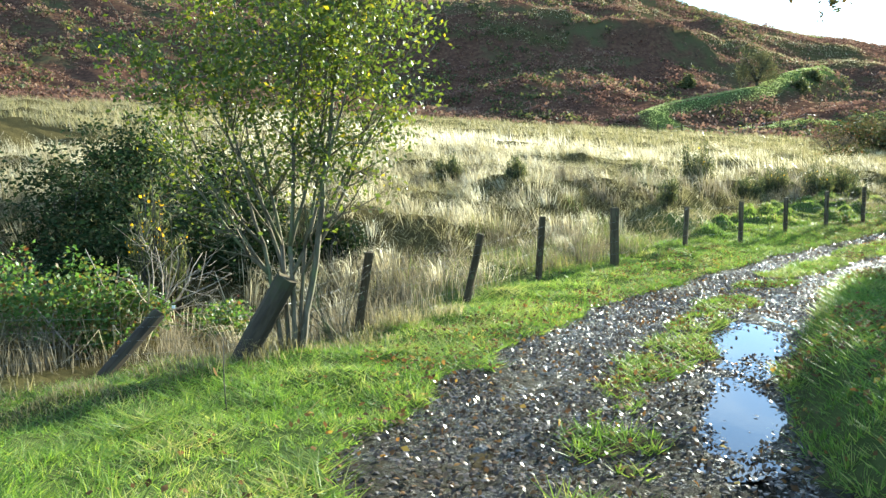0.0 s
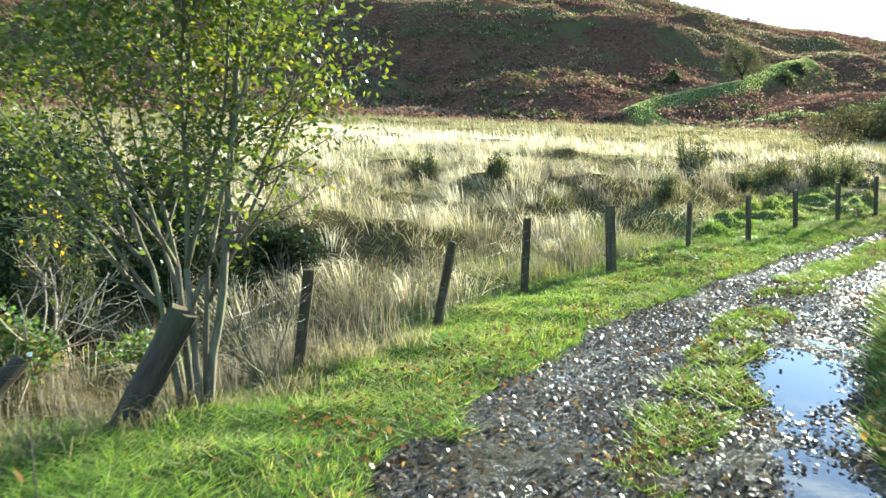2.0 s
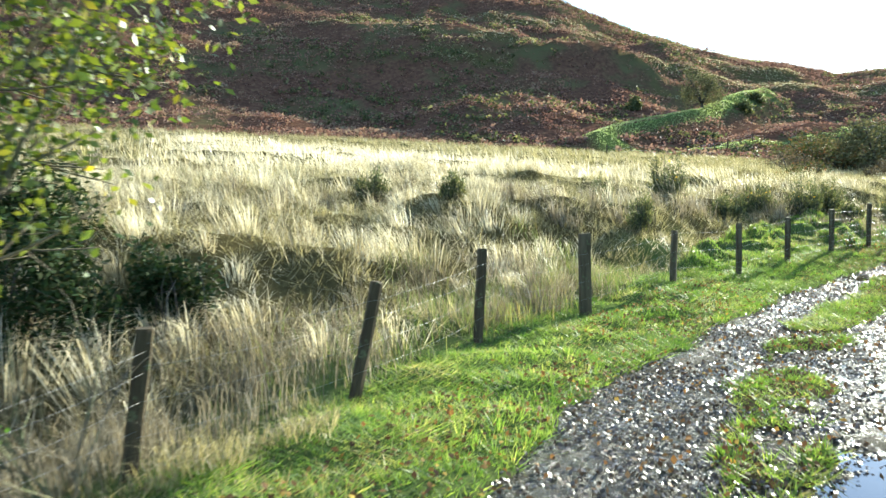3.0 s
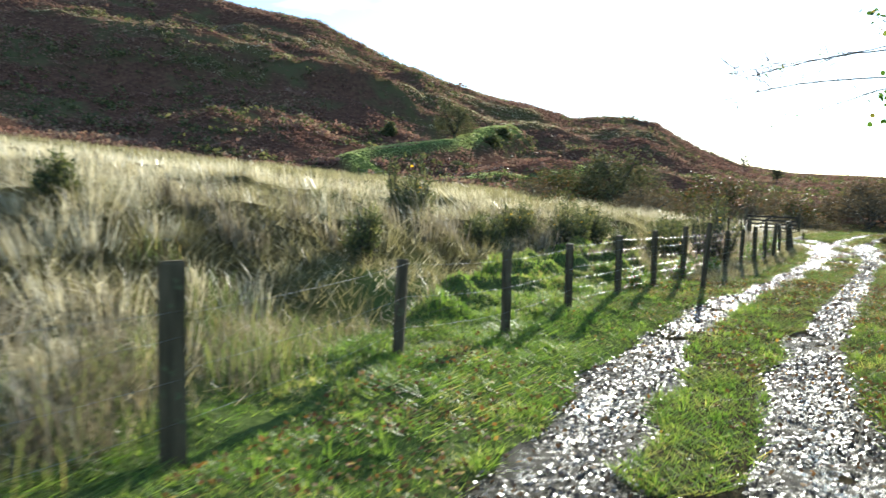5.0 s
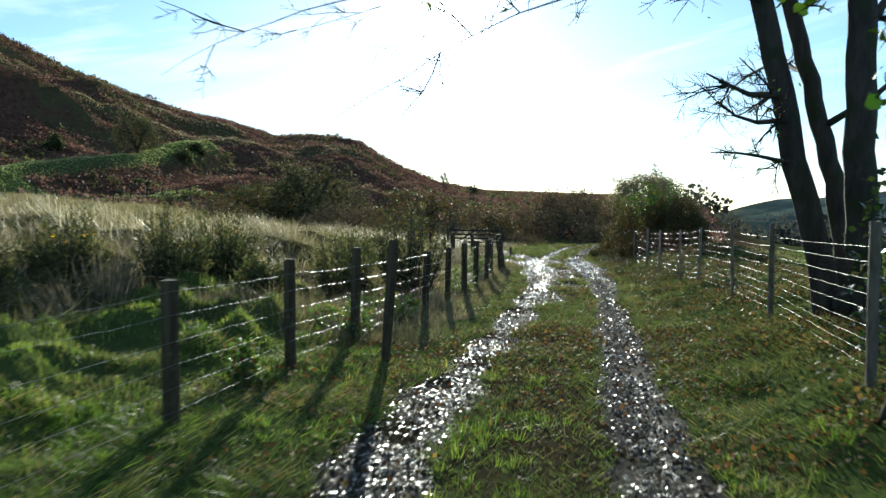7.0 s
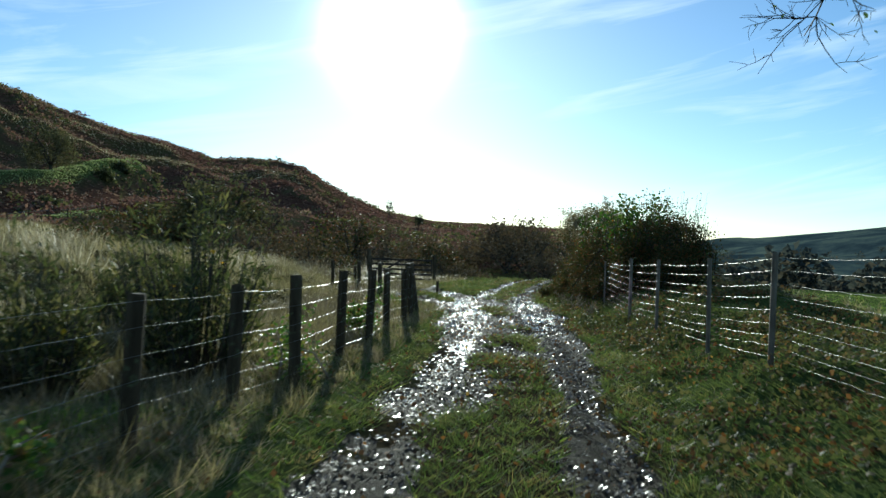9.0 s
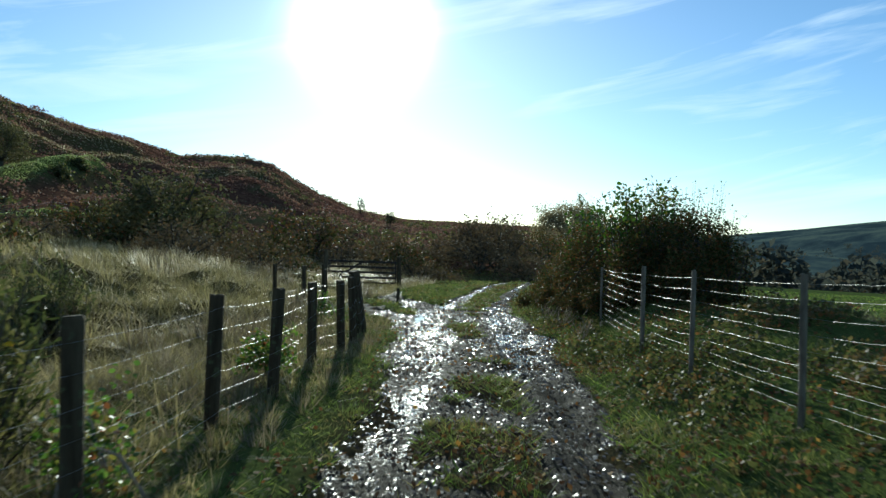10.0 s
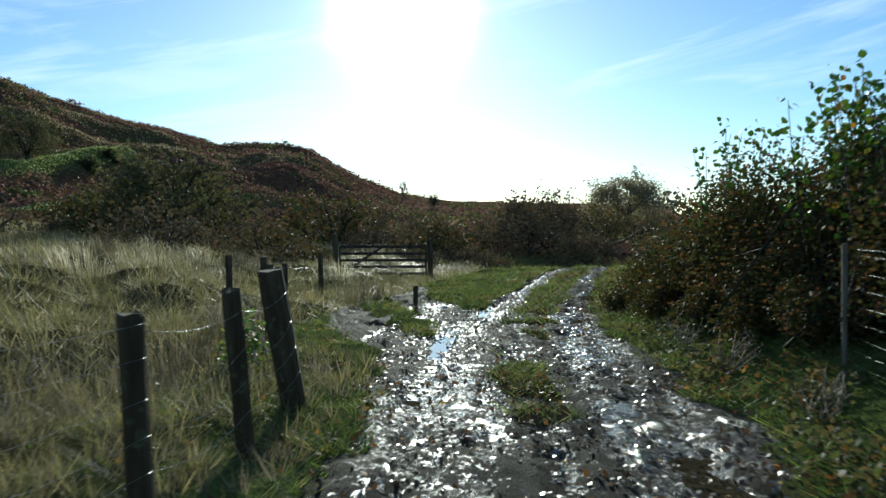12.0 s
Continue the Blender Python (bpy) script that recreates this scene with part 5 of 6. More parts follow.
def overhanging_hazel():
    bush = thing("hazel_bush", "hazel boughs with large green leaves hanging over the fence", "bush")
    r = np.random.default_rng(37)
    tubes, tips = Tubes(6), []
    z0 = gz(14.7, 16.0)
    for tip in ((12.3, 17.0, 2.7), (12.5, 17.05, 2.0), (12.75, 16.95, 1.45), (13.2, 17.2, 2.4), (13.4, 17.0, 1.7), (12.0, 16.4, 3.0), (14.2, 17.4, 2.6), (13.2, 17.6, 2.6), (13.6, 17.8, 1.9), (13.0, 17.4, 2.2), (14.0, 18.0, 2.9), (14.0, 17.8, 3.8), (13.4, 17.6, 3.6), (14.6, 18.6, 4.2), (15.4, 19.0, 4.4), (13.0, 17.8, 3.3)):
        limb(tubes, tips, [(14.7, 16.0, z0 - 0.2), (14.6, 16.2, z0 + 1.6), (13.8, 16.5, tip[2] + 0.5), tip], 0.035, 0.004, r, 6, 0.5, 1, 0.25, 0.55)
    part("branchwork", tubes.mesh("branchwork", M_BARK_D), bush)
    t = np.array(tips)
    t = t[t[:, 2] > 0.9]
    v, f = leaves_on(t[r.choice(len(t), min(len(t), 2400), replace=False)], 1, 0.08, 0.08, r, flat=0.15, ratio=0.9, droop=0.6)
    part("foliage", mesh_from("foliage", v, f, M_HAZEL), bush)


def leafy(name, label, at, radii, count, size, material, seed, lumps=9, ratio=0.6, stems=10, stem_mat=None, droop=0.1, sprigs=0, category="bush", group=""):
    """A bush: arching stems and many leaves gathered in uneven clumps."""
    r = np.random.default_rng(seed)
    x0, y0 = at
    z0 = gz(x0, y0)
    bush = thing(name, label, category, group=group)
    tubes = Tubes(5)
    cl = []
    for _ in range(lumps):
        d = r.normal(size=3)
        d /= np.linalg.norm(d)
        d[2] = abs(d[2])
        cl.append((d * np.array(radii) * r.uniform(0.35, 0.72), r.uniform(0.26, 0.44)))
    pts = []
    for c, s in cl:
        k = count // lumps
        d = r.normal(size=(k, 3))
        d /= np.linalg.norm(d, axis=1)[:, None]
        rad = s * r.random(k) ** 0.45
        pts.append(c + d * rad[:, None] * np.array(radii))
    p = np.vstack(pts)
    lump = np.array([noise.noise(Vector(q * 2.2)) for q in p])
    p = p * (1 + 0.22 * lump[:, None]) + np.array([x0, y0, z0])
    p[:, 2] = np.maximum(p[:, 2], z0 - 0.05 + 0.1 * r.random(len(p)))
    for _ in range(stems):
        q = max((p[j] for j in r.integers(0, len(p), 3)), key=lambda w: w[2])
        b = np.array([x0, y0, z0 - 0.1]) + r.normal(size=3) * np.array([radii[0] * 0.3, radii[1] * 0.3, 0])
        mid = (b + q) / 2 + np.array([0, 0, radii[2] * 0.15]) + r.normal(size=3) * 0.05
        tubes.add([b, mid, q], [0.014, 0.010, 0.003], 4)
    for _ in range(sprigs):
        q = p[r.integers(len(p))]
        if q[2] < z0 + radii[2] * 0.55:
            continue
        w = np.array([r.normal() * 0.25, r.normal() * 0.25, 1.0])
        L = r.uniform(0.3, 0.75)
        path = [q + w * L * k / 5 + r.normal(size=3) * 0.02 for k in range(6)]
        tubes.add(path, [0.008, 0.007, 0.006, 0.005, 0.004, 0.002], 3)
        p = np.vstack([p, np.array(path[1:]) + r.normal(size=(5, 3)) * 0.05, np.array(path[1:]) + r.normal(size=(5, 3)) * 0.06])
    part("branchwork", tubes.mesh("branchwork", stem_mat or M_TWIG), bush)
    v, f = leaf_arrays(p, size, flat=0.25, ratio=ratio, droop=droop, simple=count > 3000)
    part("foliage", mesh_from("foliage", v, f, material), bush)
    return bush


def hazel_shoots(at, spread, low, high, shoots, seed):
    """Upright leafy shoots that stand clear of a hedge top, each with large round alternate leaves."""
    r = np.random.default_rng(seed)
    x0, y0 = at
    z0 = gz(x0, y0)
    bush = thing("hazel_bush", "hazel shoots with large round green leaves topping the hedge", "bush", group="hazels in the hedge")
    tubes, pts = Tubes(4), []
    for _ in range(shoots):
        a, d = r.uniform(0, 2 * np.pi), spread * math.sqrt(r.random())
        top = np.array([x0 + math.cos(a) * d, y0 + math.sin(a) * d, z0 + r.uniform(low, high) + 0.1])
        foot = np.array([x0 + math.cos(a) * d * 0.4, y0 + math.sin(a) * d * 0.4, z0 - 0.1])
        path = curve_points([foot, foot * 0.55 + top * 0.45 + r.normal(size=3) * 0.07, foot * 0.2 + top * 0.8 + r.normal(size=3) * 0.05, top], 0.14)
        tubes.add(path, np.linspace(0.013, 0.003, len(path)), 4)
        up = path[path[:, 2] > z0 + 0.8]
        pts.append(np.repeat(up, 4, axis=0) + r.normal(size=(len(up) * 4, 3)) * 0.065)
    part("branchwork", tubes.mesh("branchwork", M_BARK_D), bush)
    v, f = leaf_arrays(np.vstack(pts), 0.066, flat=0.1, ratio=0.95, droop=0.25)
    part("foliage", mesh_from("foliage", v, f, M_HAZEL), bush)


def wand_shoots(at, spread, low, high, shoots, seed):
    """Thin whips with small sparse leaves."""
    r = np.random.default_rng(seed)
    x0, y0 = at
    z0 = gz(x0, y0)
    bush = thing("hedge_bush", "thin pale whips rising from the hedge", "hedge", group="hedge")
    tubes, pts = Tubes(3), []
    for _ in range(shoots):
        a, d = r.uniform(0, 2 * np.pi), spread * math.sqrt(r.random())
        foot = np.array([x0 + math.cos(a) * d * 0.6, y0 + math.sin(a) * d * 0.6, z0 - 0.1])
        top = np.array([x0 + math.cos(a) * d * 1.2, y0 + math.sin(a) * d * 1.2, z0 + r.uniform(low, high)])
        path = curve_points([foot, (foot + top) / 2 + r.normal(size=3) * 0.06, top], 0.12)
        tubes.add(path, np.linspace(0.009, 0.002, len(path)), 3)
        pts.append(path[len(path) // 2:] + r.normal(size=(len(path) - len(path) // 2, 3)) * 0.03)
    part("branchwork", tubes.mesh("branchwork", M_TWIG), bush)
    v, f = leaf_arrays(np.vstack(pts), 0.05, flat=0.1, ratio=0.5, droop=0.0, simple=True)
    part("foliage", mesh_from("foliage", v, f, M_BRAMBLE), bush)


def gorse(at, size, seed, flowers=0, label="dense dark green gorse bush among moor grass", height=None):
    """Upright spiny shoots over a rounded heap."""
    r = np.random.default_rng(seed)
    x0, y0 = at
    z0 = gz(x0, y0)
    hgt = height or size * 0.9
    bush = thing("gorse_bush", label, "bush", group="gorse bushes")
    shoots = int(120 * size)
    lob = r.uniform(0, 6.28, 3)
    tubes, pts, dirs = Tubes(3), [], []
    for _ in range(shoots):
        a, rad = r.uniform(0, 2 * np.pi), size * 0.62 * math.sqrt(r.random())
        top = hgt * (0.45 + 0.55 * math.sqrt(max(0, 1 - (rad / (size * 0.66)) ** 2))) * r.uniform(0.5, 1.2) * (1 + 0.25 * math.sin(3 * a + lob[0]) + 0.18 * math.sin(5 * a + lob[1]))
        b = np.array([x0 + math.cos(a) * rad * 0.55, y0 + math.sin(a) * rad * 0.55, z0 - 0.05])
        e = np.array([x0 + math.cos(a) * rad * 1.1, y0 + math.sin(a) * rad * 1.1, z0 + top])
        tubes.add([b, (b + e) / 2 + r.normal(size=3) * 0.04, e], [0.012, 0.009, 0.004], 3)
        k = 24
        t = 0.25 + 0.75 * r.random(k) ** 0.7
        pts.append(b + (e - b) * t[:, None] + r.normal(size=(k, 3)) * 0.045)
    p = np.vstack(pts)
    part("branchwork", tubes.mesh("branchwork", M_BARK_D), bush)
    ax = r.normal(size=p.shape)
    ax[:, 2] = np.abs(ax[:, 2]) + 0.5
    v, f = leaf_arrays(p, 0.12, flat=0.1, ratio=0.2, droop=-1.1, simple=True)
    part("foliage", mesh_from("foliage", v, f, M_GORSE), bush)
    if flowers:
        top = p[p[:, 2] > z0 + hgt * 0.6]
        q = top[r.choice(len(top), min(flowers, len(top)), replace=False)]
        v, f = leaf_arrays(q, 0.05, flat=0.2, ratio=0.9)
        tagged(part("blossom", mesh_from("blossom", v, f, M_FLOWER), bush, "yellow flowers"), kind="stuff")
    return bush


def bare_shrub(at, height, seed, label, spread=1.0, stems=6, split=4, material=None, thick=0.016):
    r = np.random.default_rng(seed)
    x0, y0 = at
    shrub = thing("bare_shrub", label, "shrub")
    for _ in range(stems):
        tubes = Tubes(4)
        a = r.uniform(0, 2 * np.pi)
        grow(tubes, [], (x0, y0, gz(x0, y0) - 0.05), (math.cos(a) * spread, math.sin(a) * spread, 0.9), height, thick, 2, r, 0.30, 0.25, split, 0.6, 0.25)
        part("stem", tubes.mesh("stem", material or M_TWIG), shrub)


def far_tree(name, label, at, radii, trunk, count, size, material, seed, z=None, group="", fill=0.0):
    """A tree seen from far off: trunk, limbs and a gappy crown."""
    r = np.random.default_rng(seed)
    x0, y0 = at
    z0 = gz(x0, y0) if z is None else z
    tree = thing(name, label, "tree", group=group)
    tubes, tips = Tubes(6), []
    for k in range(5):
        a = 2 * math.pi * k / 5 + r.uniform(-0.3, 0.3)
        grow(tubes, tips, (x0, y0, z0 + trunk), (math.cos(a) * radii[0], math.sin(a) * radii[0], radii[2] * r.uniform(0.7, 1.6)), radii[2] * 1.35, radii[2] * 0.045, 2, r, 0.25, 0.05, 3, 0.6, 0.3, max(0.35, radii[2] * 0.3))
    tubes.add([(x0, y0, z0 - 0.4), (x0 + 0.02, y0, z0 + trunk * 0.5), (x0, y0, z0 + trunk * 1.2)], [radii[2] * 0.085, radii[2] * 0.07, radii[2] * 0.055], 8)
    part("trunk", tubes.mesh("trunk", M_BARK_D), tree)
    t = np.array(tips)
    pick = r.integers(0, len(t), count)
    p = t[pick] + r.normal(size=(count, 3)) * size * 1.2
    # the rounded outer shell of the crown, in lumps
    k = int(count * fill)
    lump = r.normal(size=(40, 3))
    lump[:, 2] = np.abs(lump[:, 2]) * 0.9
    lump /= np.linalg.norm(lump, axis=1)[:, None]
    q = lump[r.integers(0, 40, k)] + r.normal(size=(k, 3)) * 0.17
    p[:k] = np.array([x0, y0, z0 + trunk + radii[2] * 0.12]) + q * np.array([radii[0] * 0.85, radii[1] * 0.85, radii[2] * 0.95])
    v, f = leaf_arrays(p, size, flat=0.2, ratio=0.7, simple=True)
    part("crown", mesh_from("crown", v, f, material), tree)


alder()
ash()
roadside_tree()
# brambles and thicket behind the leaning posts
leafy("bramble_bush", "sprawling green bramble thicket beside the wire", (-4.7, 8.9), (1.5, 1.0, 1.25), 6500, 0.07, M_BRAMBLE, 41, 12, 0.7, 16)
leafy("bramble_bush", "sprawling green bramble thicket beside the wire", (-6.6, 9.6), (1.5, 1.2, 1.7), 5200, 0.07, M_BRAMBLE, 42, 10, 0.7, 14)
leafy("bramble_bush", "low bramble tangled in rank grass", (-3.4, 10.6), (1.0, 0.8, 0.7), 2200, 0.06, M_BRAMBLE, 43, 8, 0.7, 10)
bare_shrub((-3.95, 9.5), 1.5, 51, "pale leafless shrub with arching twigs", 0.9, 8, 3)
bare_shrub((-7.9, 11.6), 1.8, 54, "tall pale leafless shrub among brambles", 0.45, 6, 4)
bare_shrub((-8.1, 12.6), 2.2, 52, "tall pale leafless shrub among brambles", 0.4, 6, 4)
bare_shrub((-1.3, 8.6), 1.3, 53, "thin brown dead stems by the young tree", 0.35, 9, 2, M_BARK_G, 0.009)
for i, (gx0, gy0, s, h) in enumerate([(-6.4, 13.4, 2.4, 2.2), (-4.9, 13.2, 2.4, 2.2), (-3.3, 13.2, 1.9, 1.9), (-2.0, 13.8, 1.3, 1.2), (-5.6, 11.9, 1.8, 1.5), (-4.0, 15.2, 2.0, 1.9), (-6.4, 16.0, 2.2, 2.2)]):
    leafy("thicket_bush", "tall dark evergreen thicket in shade", (gx0, gy0), (s * 0.62, s * 0.55, h), 5200, 0.10, M_THICKET, 60 + i, 14, 0.5, 16, M_BARK_D)
gorse((-4.2, 10.9), 0.7, 70, 70, "gorse bush with yellow flowers behind the wire", 1.75)
for i, (gx0, gy0, s, h, fl) in enumerate([(9.4, 26.2, 1.1, 1.2, 25), (11.2, 26.1, 0.9, 0.7, 0), (12.7, 27.3, 1.1, 0.9, 30), (14.3, 27.4, 1.0, 1.1, 20), (16.0, 29.0, 1.2, 1.0, 10), (18.2, 28.2, 1.1, 1.2, 10), (0.7, 24.5, 0.8, 0.75, 0), (2.6, 22.5, 0.6, 0.6, 0), (6.9, 21.6, 0.5, 0.85, 0), (20.5, 31.0, 1.0, 0.9, 0), (23.0, 34.0, 1.1, 0.8, 0), (8.4, 29.5, 0.8, 0.8, 0), (15.2, 26.3, 0.7, 0.6, 0)]):
    gorse((gx0, gy0), s * 0.85, 80 + i, fl // 2, height=h * 0.9)
gorse((19.7, 28.0), 1.25, 98, 6, "tall dark gorse bush crowding the fence", 1.55)
# hedge by the track
for i, (hx, hy, rx, rz, count, size) in enumerate([
        (31.2, 28.7, 1.1, 1.9, 15000, 0.050), (32.2, 29.7, 1.3, 2.05, 16000, 0.050), (33.5, 30.9, 1.4, 1.95, 14000, 0.060), (34.7, 32.0, 1.25, 1.75, 11000, 0.065), (35.9, 33.2, 1.2, 1.4, 9000, 0.07),
        (37.1, 34.4, 1.15, 1.15, 8000, 0.07), (33.0, 29.3, 1.2, 2.1, 12000, 0.055), (34.9, 30.6, 1.4, 1.8, 8000, 0.07), (30.1, 27.3, 0.8, 1.35, 8000, 0.050), (31.0, 27.9, 0.9, 1.85, 9000, 0.050)]):
    leafy("hedge_bush", "tall unkempt hedge with russet and green leaves", (hx, hy), (rx, rx, rz), count, size, M_HEDGE, 140 + i, 26, 0.65, 80, M_BARK_D, 0.1, 12, "hedge", "hedge")
for i, (hx, hy, rx, rz) in enumerate([(31.2, 29.7, 0.7, 0.75), (32.2, 30.7, 0.8, 0.8), (33.2, 31.7, 0.75, 0.7), (30.6, 28.1, 0.6, 0.9), (34.4, 32.9, 0.7, 0.7), (35.6, 34.2, 0.7, 0.6)]):
    leafy("hedge_bush", "low brambles and dead leaves at the hedge foot", (hx, hy), (rx, rx, rz), 3200, 0.05, M_HEDGE, 150 + i, 10, 0.65, 24, M_BARK_D, 0.1, 0, "hedge", "hedge")
for i, (hx, hy, spread, low, high, shoots) in enumerate([(31.4, 29.2, 0.7, 1.3, 2.0, 24), (32.2, 30.0, 0.6, 1.35, 1.95, 16), (33.9, 31.7, 0.6, 1.5, 2.1, 14), (32.4, 29.3, 0.8, 1.3, 2.0, 16)]):
    hazel_shoots((hx, hy), spread, low, high, shoots, 160 + i)
for i, (hx, hy, low, high) in enumerate([(31.9, 28.5, 1.3, 2.0), (32.6, 28.9, 1.3, 2.15)]):
    wand_shoots((hx, hy), 0.8, low, high, 26, 165 + i)
for i, (hx, hy) in enumerate([(29.6, 29.3), (30.9, 30.5), (31.9, 31.4)]):
    bare_shrub((hx, hy), 0.45, 270 + i, "low dead pale stems at the hedge foot", 0.8, 7, 2, thick=0.006)
# hazel and ivy by the old tree
overhanging_hazel()
# four unseen thickets, added outside the view to throw shade on the verge
leafy("hazel_bush", "unseen hazel thicket added to shade the verge", (9.75, 12.9), (1.2, 1.1, 3.8), 6000, 0.13, M_HAZEL, 172, 14, 0.9, 26, M_BARK_D, 0.3, 10)
leafy("hazel_bush", "unseen hazel thicket added to shade the verge", (12.3, 14.2), (1.5, 1.2, 3.9), 5200, 0.10, M_HAZEL, 173, 14, 0.9, 26, M_BARK_D, 0.3, 10)
leafy("hazel_bush", "unseen hazel thicket added to shade the verge", (8.2, 9.7), (1.5, 1.4, 3.2), 7500, 0.16, M_HAZEL, 174, 12, 0.9, 20, M_BARK_D, 0.3, 4)
leafy("hazel_bush", "unseen hazel thicket added to shade the verge", (9.3, 11.0), (1.4, 1.3, 3.2), 6500, 0.16, M_HAZEL, 175, 12, 0.9, 20, M_BARK_D, 0.3, 4)
leafy("ivy_thicket", "dark ivy-clad thicket under the old tree", (16.9, 17.6), (1.2, 1.0, 3.6), 5200, 0.08, M_IVY, 171, 14, 0.8, 24, M_BARK_D, 0.2)
# far trees
far_tree("oak_tree", "broad round-crowned oak with thinning leaves", (137.8, 94.1), (6.8, 6.8, 5.2), 1.6, 15000, 0.30, M_OAK, 180, fill=0.7)
far_tree("hawthorn_tree", "small round hawthorn on the green bank", (63.5, 146.5), (3.9, 3.9, 4.2), 0.8, 3600, 0.32, M_SALLOW, 181, fill=0.7)
far_tree("scrub_tree", "olive-leaved scrub tree at the foot of the hill", (44.6, 68), (3.6, 3.6, 3.5), 0.6, 3600, 0.3, M_SALLOW, 182, fill=0.6)
far_tree("scrub_tree", "round brown-leaved scrub tree beyond the track", (80.4, 70.2), (3.9, 3.9, 3.4), 0.6, 3600, 0.3, M_FAR, 183, fill=0.65)
sr = np.random.default_rng(300)
for i in range(34):
    d, a = sr.uniform(72, 135), math.radians(sr.uniform(30, 58))
    tx, ty, s = 5 + d * math.sin(a), 10 + d * math.cos(a), sr.uniform(1.2, 3.0)
    far_tree("scrub_tree", "brown autumn scrub tree below the hill", (tx, ty), (s * 1.5, s * 1.5, s), s * 0.1, 1300, 0.26, M_FAR if i % 3 else M_HEDGE, 190 + i, group="scrub below the hill", fill=0.5)
for i in range(26):
    a = math.radians(sr.uniform(27, 42.5) if i < 19 else sr.uniform(44, 51))
    d = sr.uniform(38, 74) if i < 19 else sr.uniform(53, 72)
    s = sr.uniform(0.7, 1.5)
    far_tree("scrub_bush", "low brown scrub bush at the edge of the moor", (9 + d * math.sin(a), 16 + d * math.cos(a)), (s * 1.5, s * 1.5, s), 0.05, 800, 0.17, M_FAR if i % 3 else M_HEDGE, 250 + i, group="scrub at the moor edge", fill=0.6)
leafy("hill_bush", "dark rounded bush among bracken", (50, 145.5), (2.2, 2.2, 2.6), 1500, 0.4, M_GORSE, 230)
leafy("hill_bush", "dark rounded bush among bracken", (73.8, 151.5), (2.4, 2.4, 3.4), 1500, 0.4, M_GORSE, 231)
for i, (bx, by, br, bh) in enumerate([(15.0, 23.95, 0.55, 0.75), (16.7, 24.9, 0.5, 0.6), (20.4, 27.2, 0.6, 0.8), (23.6, 29.7, 0.5, 0.7), (12.6, 22.2, 0.4, 0.5), (28.4, 34.3, 0.6, 0.9)]):
    leafy("bramble_bush", "low bramble clump growing through the fence", (bx, by), (br, br, bh), 900, 0.05, M_BRAMBLE, 240 + i, 7, 0.7, 8)
leafy("hill_bush", "dark rounded bush among bracken", (81, 160), (2.2, 2.2, 2.4), 1500, 0.4, M_GORSE, 232)
leafy("hill_bush", "dark rounded bush among bracken", (57, 128), (2.6, 2.6, 1.9), 1500, 0.35, M_GORSE, 233)
for i, (tx, ty) in enumerate([(158.3, 158.9), (188.9, 201.8)]):
    far_tree("shoulder_tree", "small dark round-topped tree on the hill shoulder", (tx, ty), (1.3, 1.3, 2.6), 0.5 + 0.8 * i, 700, 0.28, M_SHOULDER, 220 + i, group="trees on the shoulder", fill=0.6)


def valley_woods():
    """Autumn woods along the valley: fuller crowns close by, rougher ones far off."""
    for name, label, count, near, span, power, per, size, material in (
            ("field_edge_wood", "brown autumn trees along the foot of the pasture", 420, 110, 150, 1.3, 110, 0.40, M_FAR_DARK),
            ("valley_woods", "dark wooded valley far beyond the pasture", 1300, 240, 1100, 1.6, 34, 0.50, M_FAR_DARK)):
        az, r = np.radians(rng.uniform(66 if near < 200 else 58, 96, count)), near + span * rng.random(count) ** power
        x, y = 5 + r * np.sin(az), 10 + r * np.cos(az)
        keep = fbm(x / 90, y / 90, 3, 99) > (0.36 if near < 200 else 0.44)
        x, y = x[keep], y[keep]
        z = gz_many(x, y)
        s = np.repeat(rng.uniform(2.2, 4.6, len(x)), per)
        d = rng.normal(size=(len(s), 3))
        d /= np.linalg.norm(d, axis=1)[:, None]
        p = np.stack([np.repeat(x, per), np.repeat(y, per), np.repeat(z, per) + s * 1.0], 1) + d * s[:, None] * np.array([1, 1, 0.9]) * rng.uniform(0.6, 1.05, (len(s), 1))
        v, f = leaf_arrays(p, 1.0, flat=0.3, ratio=0.8, simple=True)
        v = ((v.reshape(-1, 4, 3) - p[:, None]) * s[:, None, None] * size + p[:, None]).reshape(-1, 3)
        tagged(new(name, mesh_from(name, v, f, material)), label, "woodland", kind="stuff")


valley_woods()


# ---------------------------------------------------------------- gate, log, stake
def plank(a, b, w, t):
    """A rail from a to b, w high and t thick, with eased edges."""
    a, b = Vector(a), Vector(b)
    bm = bmesh.new()
    bmesh.ops.create_cube(bm, size=1)
    L = (b - a).length
    bmesh.ops.scale(bm, vec=(L, t, w), verts=bm.verts)
    bmesh.ops.bevel(bm, geom=bm.edges[:], offset=min(t, w) * 0.15, segments=1, affect="EDGES")
    rot = (b - a).to_track_quat("X", "Z").to_matrix().to_4x4()
    bmesh.ops.transform(bm, matrix=Matrix.Translation((a + b) / 2) @ rot, verts=bm.verts)
    me = bpy.data.meshes.new("rail")
    bm.to_mesh(me)
    bm.free()
    me.materials.append(M_RAIL)
    return me


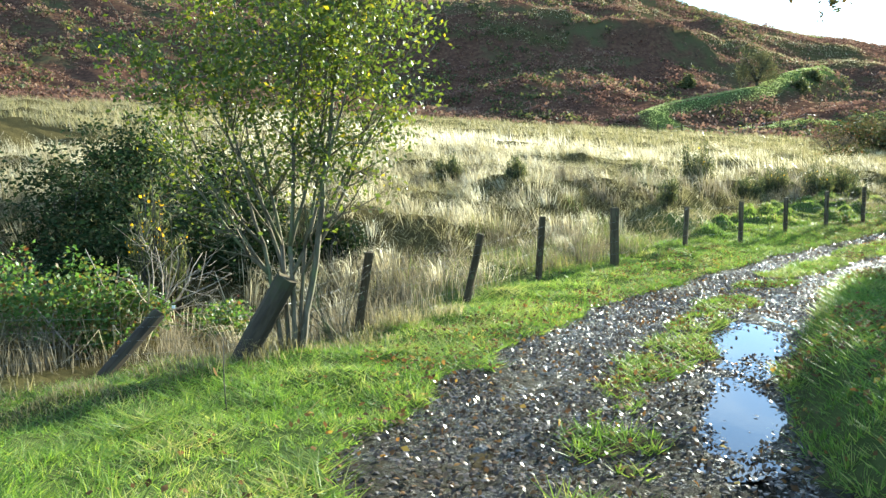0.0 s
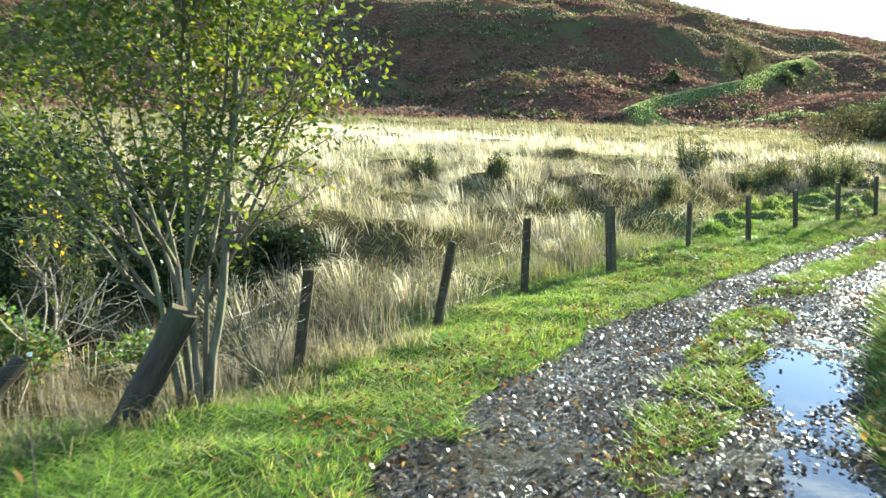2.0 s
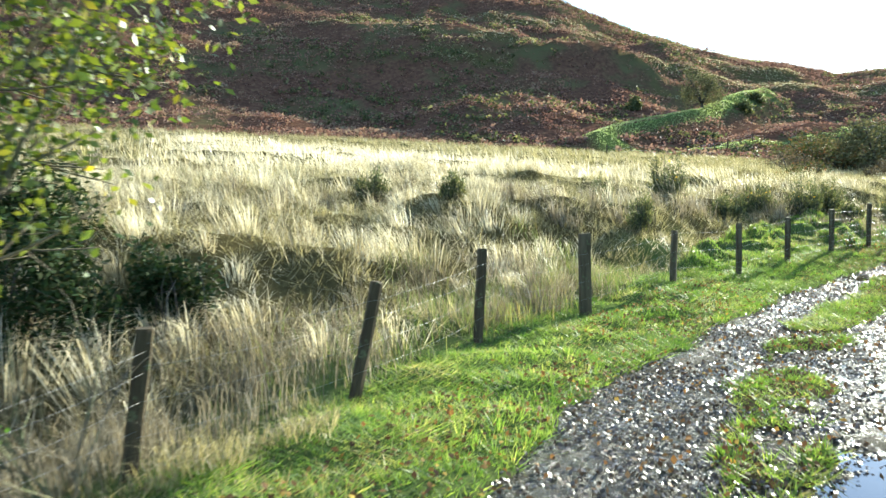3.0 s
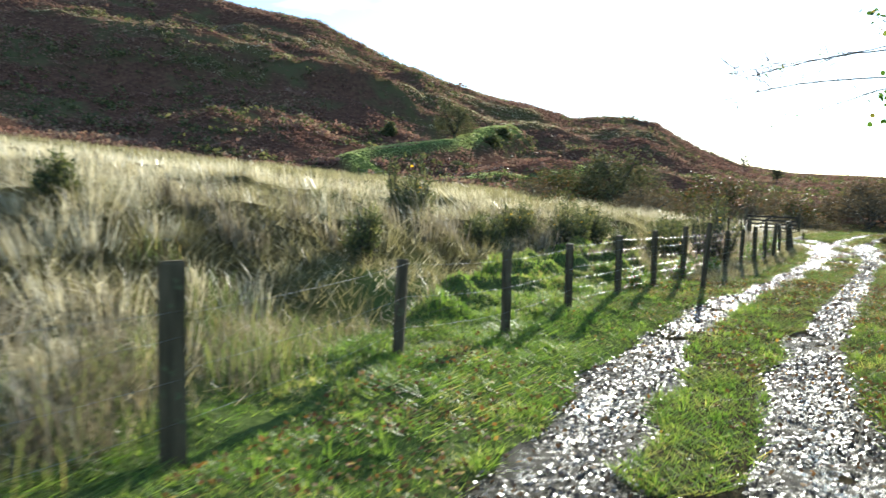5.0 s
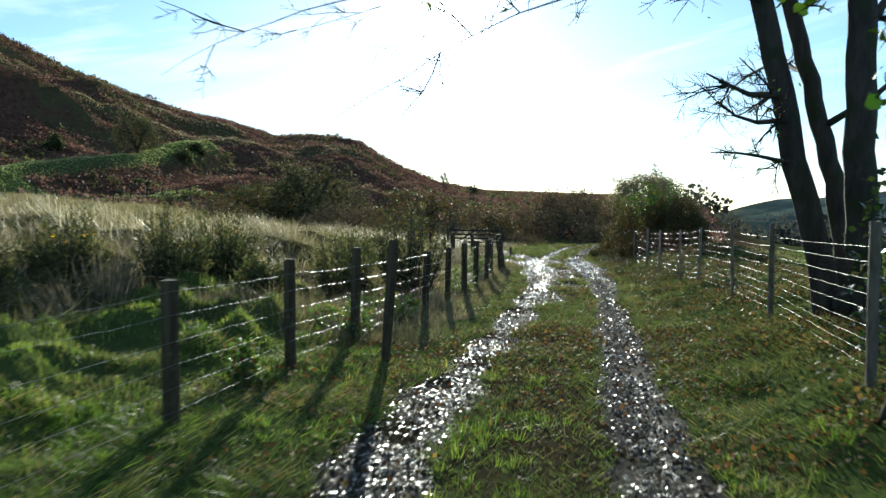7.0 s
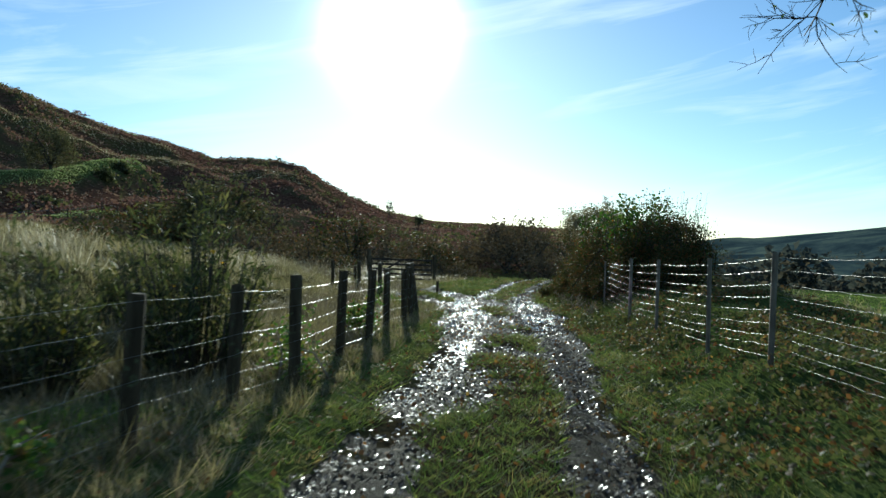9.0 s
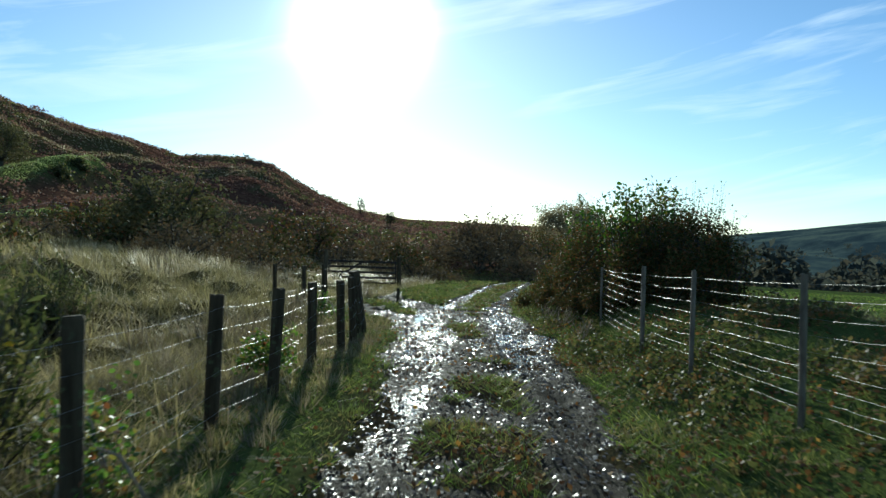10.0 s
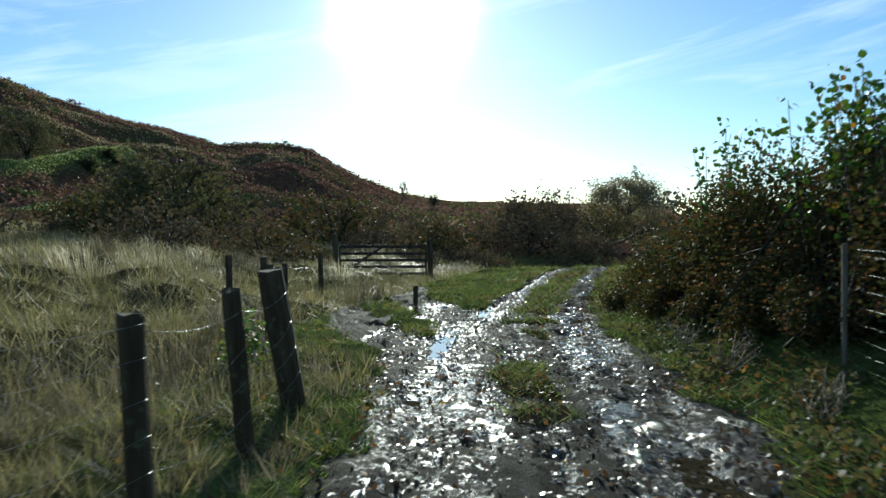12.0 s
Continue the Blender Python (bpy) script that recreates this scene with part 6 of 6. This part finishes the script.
def field_gate():
    a, b = np.array([40.3, 47.7]), np.array([42.5, 45.9])
    za, zb = gz(*a) - 0.12, gz(*b) + 0.02
    gate = thing("field_gate", "weathered five-barred wooden field gate, closed", "gate")
    for h in (0.25, 0.48, 0.70, 0.92, 1.15):
        part("rail", plank((*a, za + h), (*b, zb + h), 0.09, 0.03), gate)
    for p, z in ((a, za), (b, zb)):
        part("stile", plank((*p, z + 0.18), (*(p + 0.001), z + 1.22), 0.08, 0.05), gate)
    part("brace", plank((*a, za + 0.25), (*((a + b) / 2), (za + zb) / 2 + 1.15), 0.08, 0.03), gate)
    for p in (a + (a - b) * 0.05, b + (b - a) * 0.05):
        ob = tagged(new("gate_post", post_mesh("gate_post", 1.4, 0.09, seed=5)), "stout weathered gate post", "post")
        ob.location = (p[0], p[1], gz(*p))


field_gate()
ob = tagged(new("marker_post", post_mesh("marker_post", 0.4, 0.045, seed=9)), "short upright marker post beside the track fork", "post")
ob.location = (34.0, 37.67, gz(34.0, 37.67))
t = Tubes(9)
t.add([(18.4, 19.0, gz(18.4, 19.0) + 0.14), (19.3, 19.6, gz(19.3, 19.6) + 0.2), (20.5, 20.0, gz(20.5, 20.0) + 0.16)], [0.15, 0.14, 0.11])
tagged(new("fallen_log", t.mesh("fallen_log", M_BARK_D)), "short fallen log lying behind the netting", "log")
t = Tubes(5)
zs = gz(-1.75, 5.0)
t.add([(-1.75, 5.0, zs - 0.05), (-1.76, 5.01, zs + 0.25), (-1.74, 5.0, zs + 0.62)], [0.006, 0.005, 0.003])
stake = thing("sapling", "thin leafless sapling stem with one withered leaf", "plant")
part("stem", t.mesh("stem", M_BARK_D), stake)
v, f = leaf_arrays(np.array([[-1.8, 5.0, zs + 0.3]]), 0.14, ratio=0.25)
part("leaf", mesh_from("leaf", v, f, M_FALLEN), stake)


def dead_branch():
    """A dark fallen bough, arched off the ground against the netting, with a broken side limb."""
    ob = thing("dead_branch", "dark fallen bough arched against the netting fence", "branch")
    z = gz(14.5, 17.35)
    t = Tubes(8)
    r = np.random.default_rng(61)
    path = curve_points([(14.35, 17.5, z - 0.02), (14.42, 17.47, z + 0.15), (14.6, 17.42, z + 0.2), (14.8, 17.3, z + 0.13), (15.2, 17.2, z + 0.07)], 0.06)
    t.add(path + r.normal(size=path.shape) * 0.012, np.linspace(0.022, 0.055, len(path)) * r.uniform(0.85, 1.15, len(path)))
    part("bough", t.mesh("bough", M_BARK_D), ob)
    t = Tubes(6)
    path = curve_points([(14.78, 17.31, z + 0.13), (14.66, 17.1, z + 0.1), (14.55, 16.95, z + 0.01)], 0.06)
    t.add(path, np.linspace(0.03, 0.012, len(path)))
    part("side_limb", t.mesh("side_limb", M_BARK_D), ob)


def hill_fence():
    """A thin line of posts and wire along the foot of the green bank."""
    fence = thing("hill_fence", "distant thin post-and-wire fence below the green bank", "fence")
    line = dense([(30, 98), (36, 104), (44, 109), (54, 115), (64, 121)], 3.2)
    tops = []
    me = post_mesh("post", 1.25, 0.09, 6, seed=12)
    for x, y in line:
        ob = part("post", me, fence)
        ob.location = (x, y, gz(x, y))
        tops.append((x, y, gz(x, y)))
    for h in (0.6, 1.05):
        t = Tubes(3)
        t.add([(x, y, z + h) for x, y, z in tops], [0.012] * len(tops))
        part("wire", t.mesh("wire", M_WIRE), fence)


dead_branch()
hill_fence()
ob = tagged(new("wire_tag", plank((-2.85, 7.27, 0.36), (-2.815, 7.27, 0.355), 0.03, 0.006)), "small white plastic tag on the fence wire", "tag")
ob.data.materials[0] = M_TAG
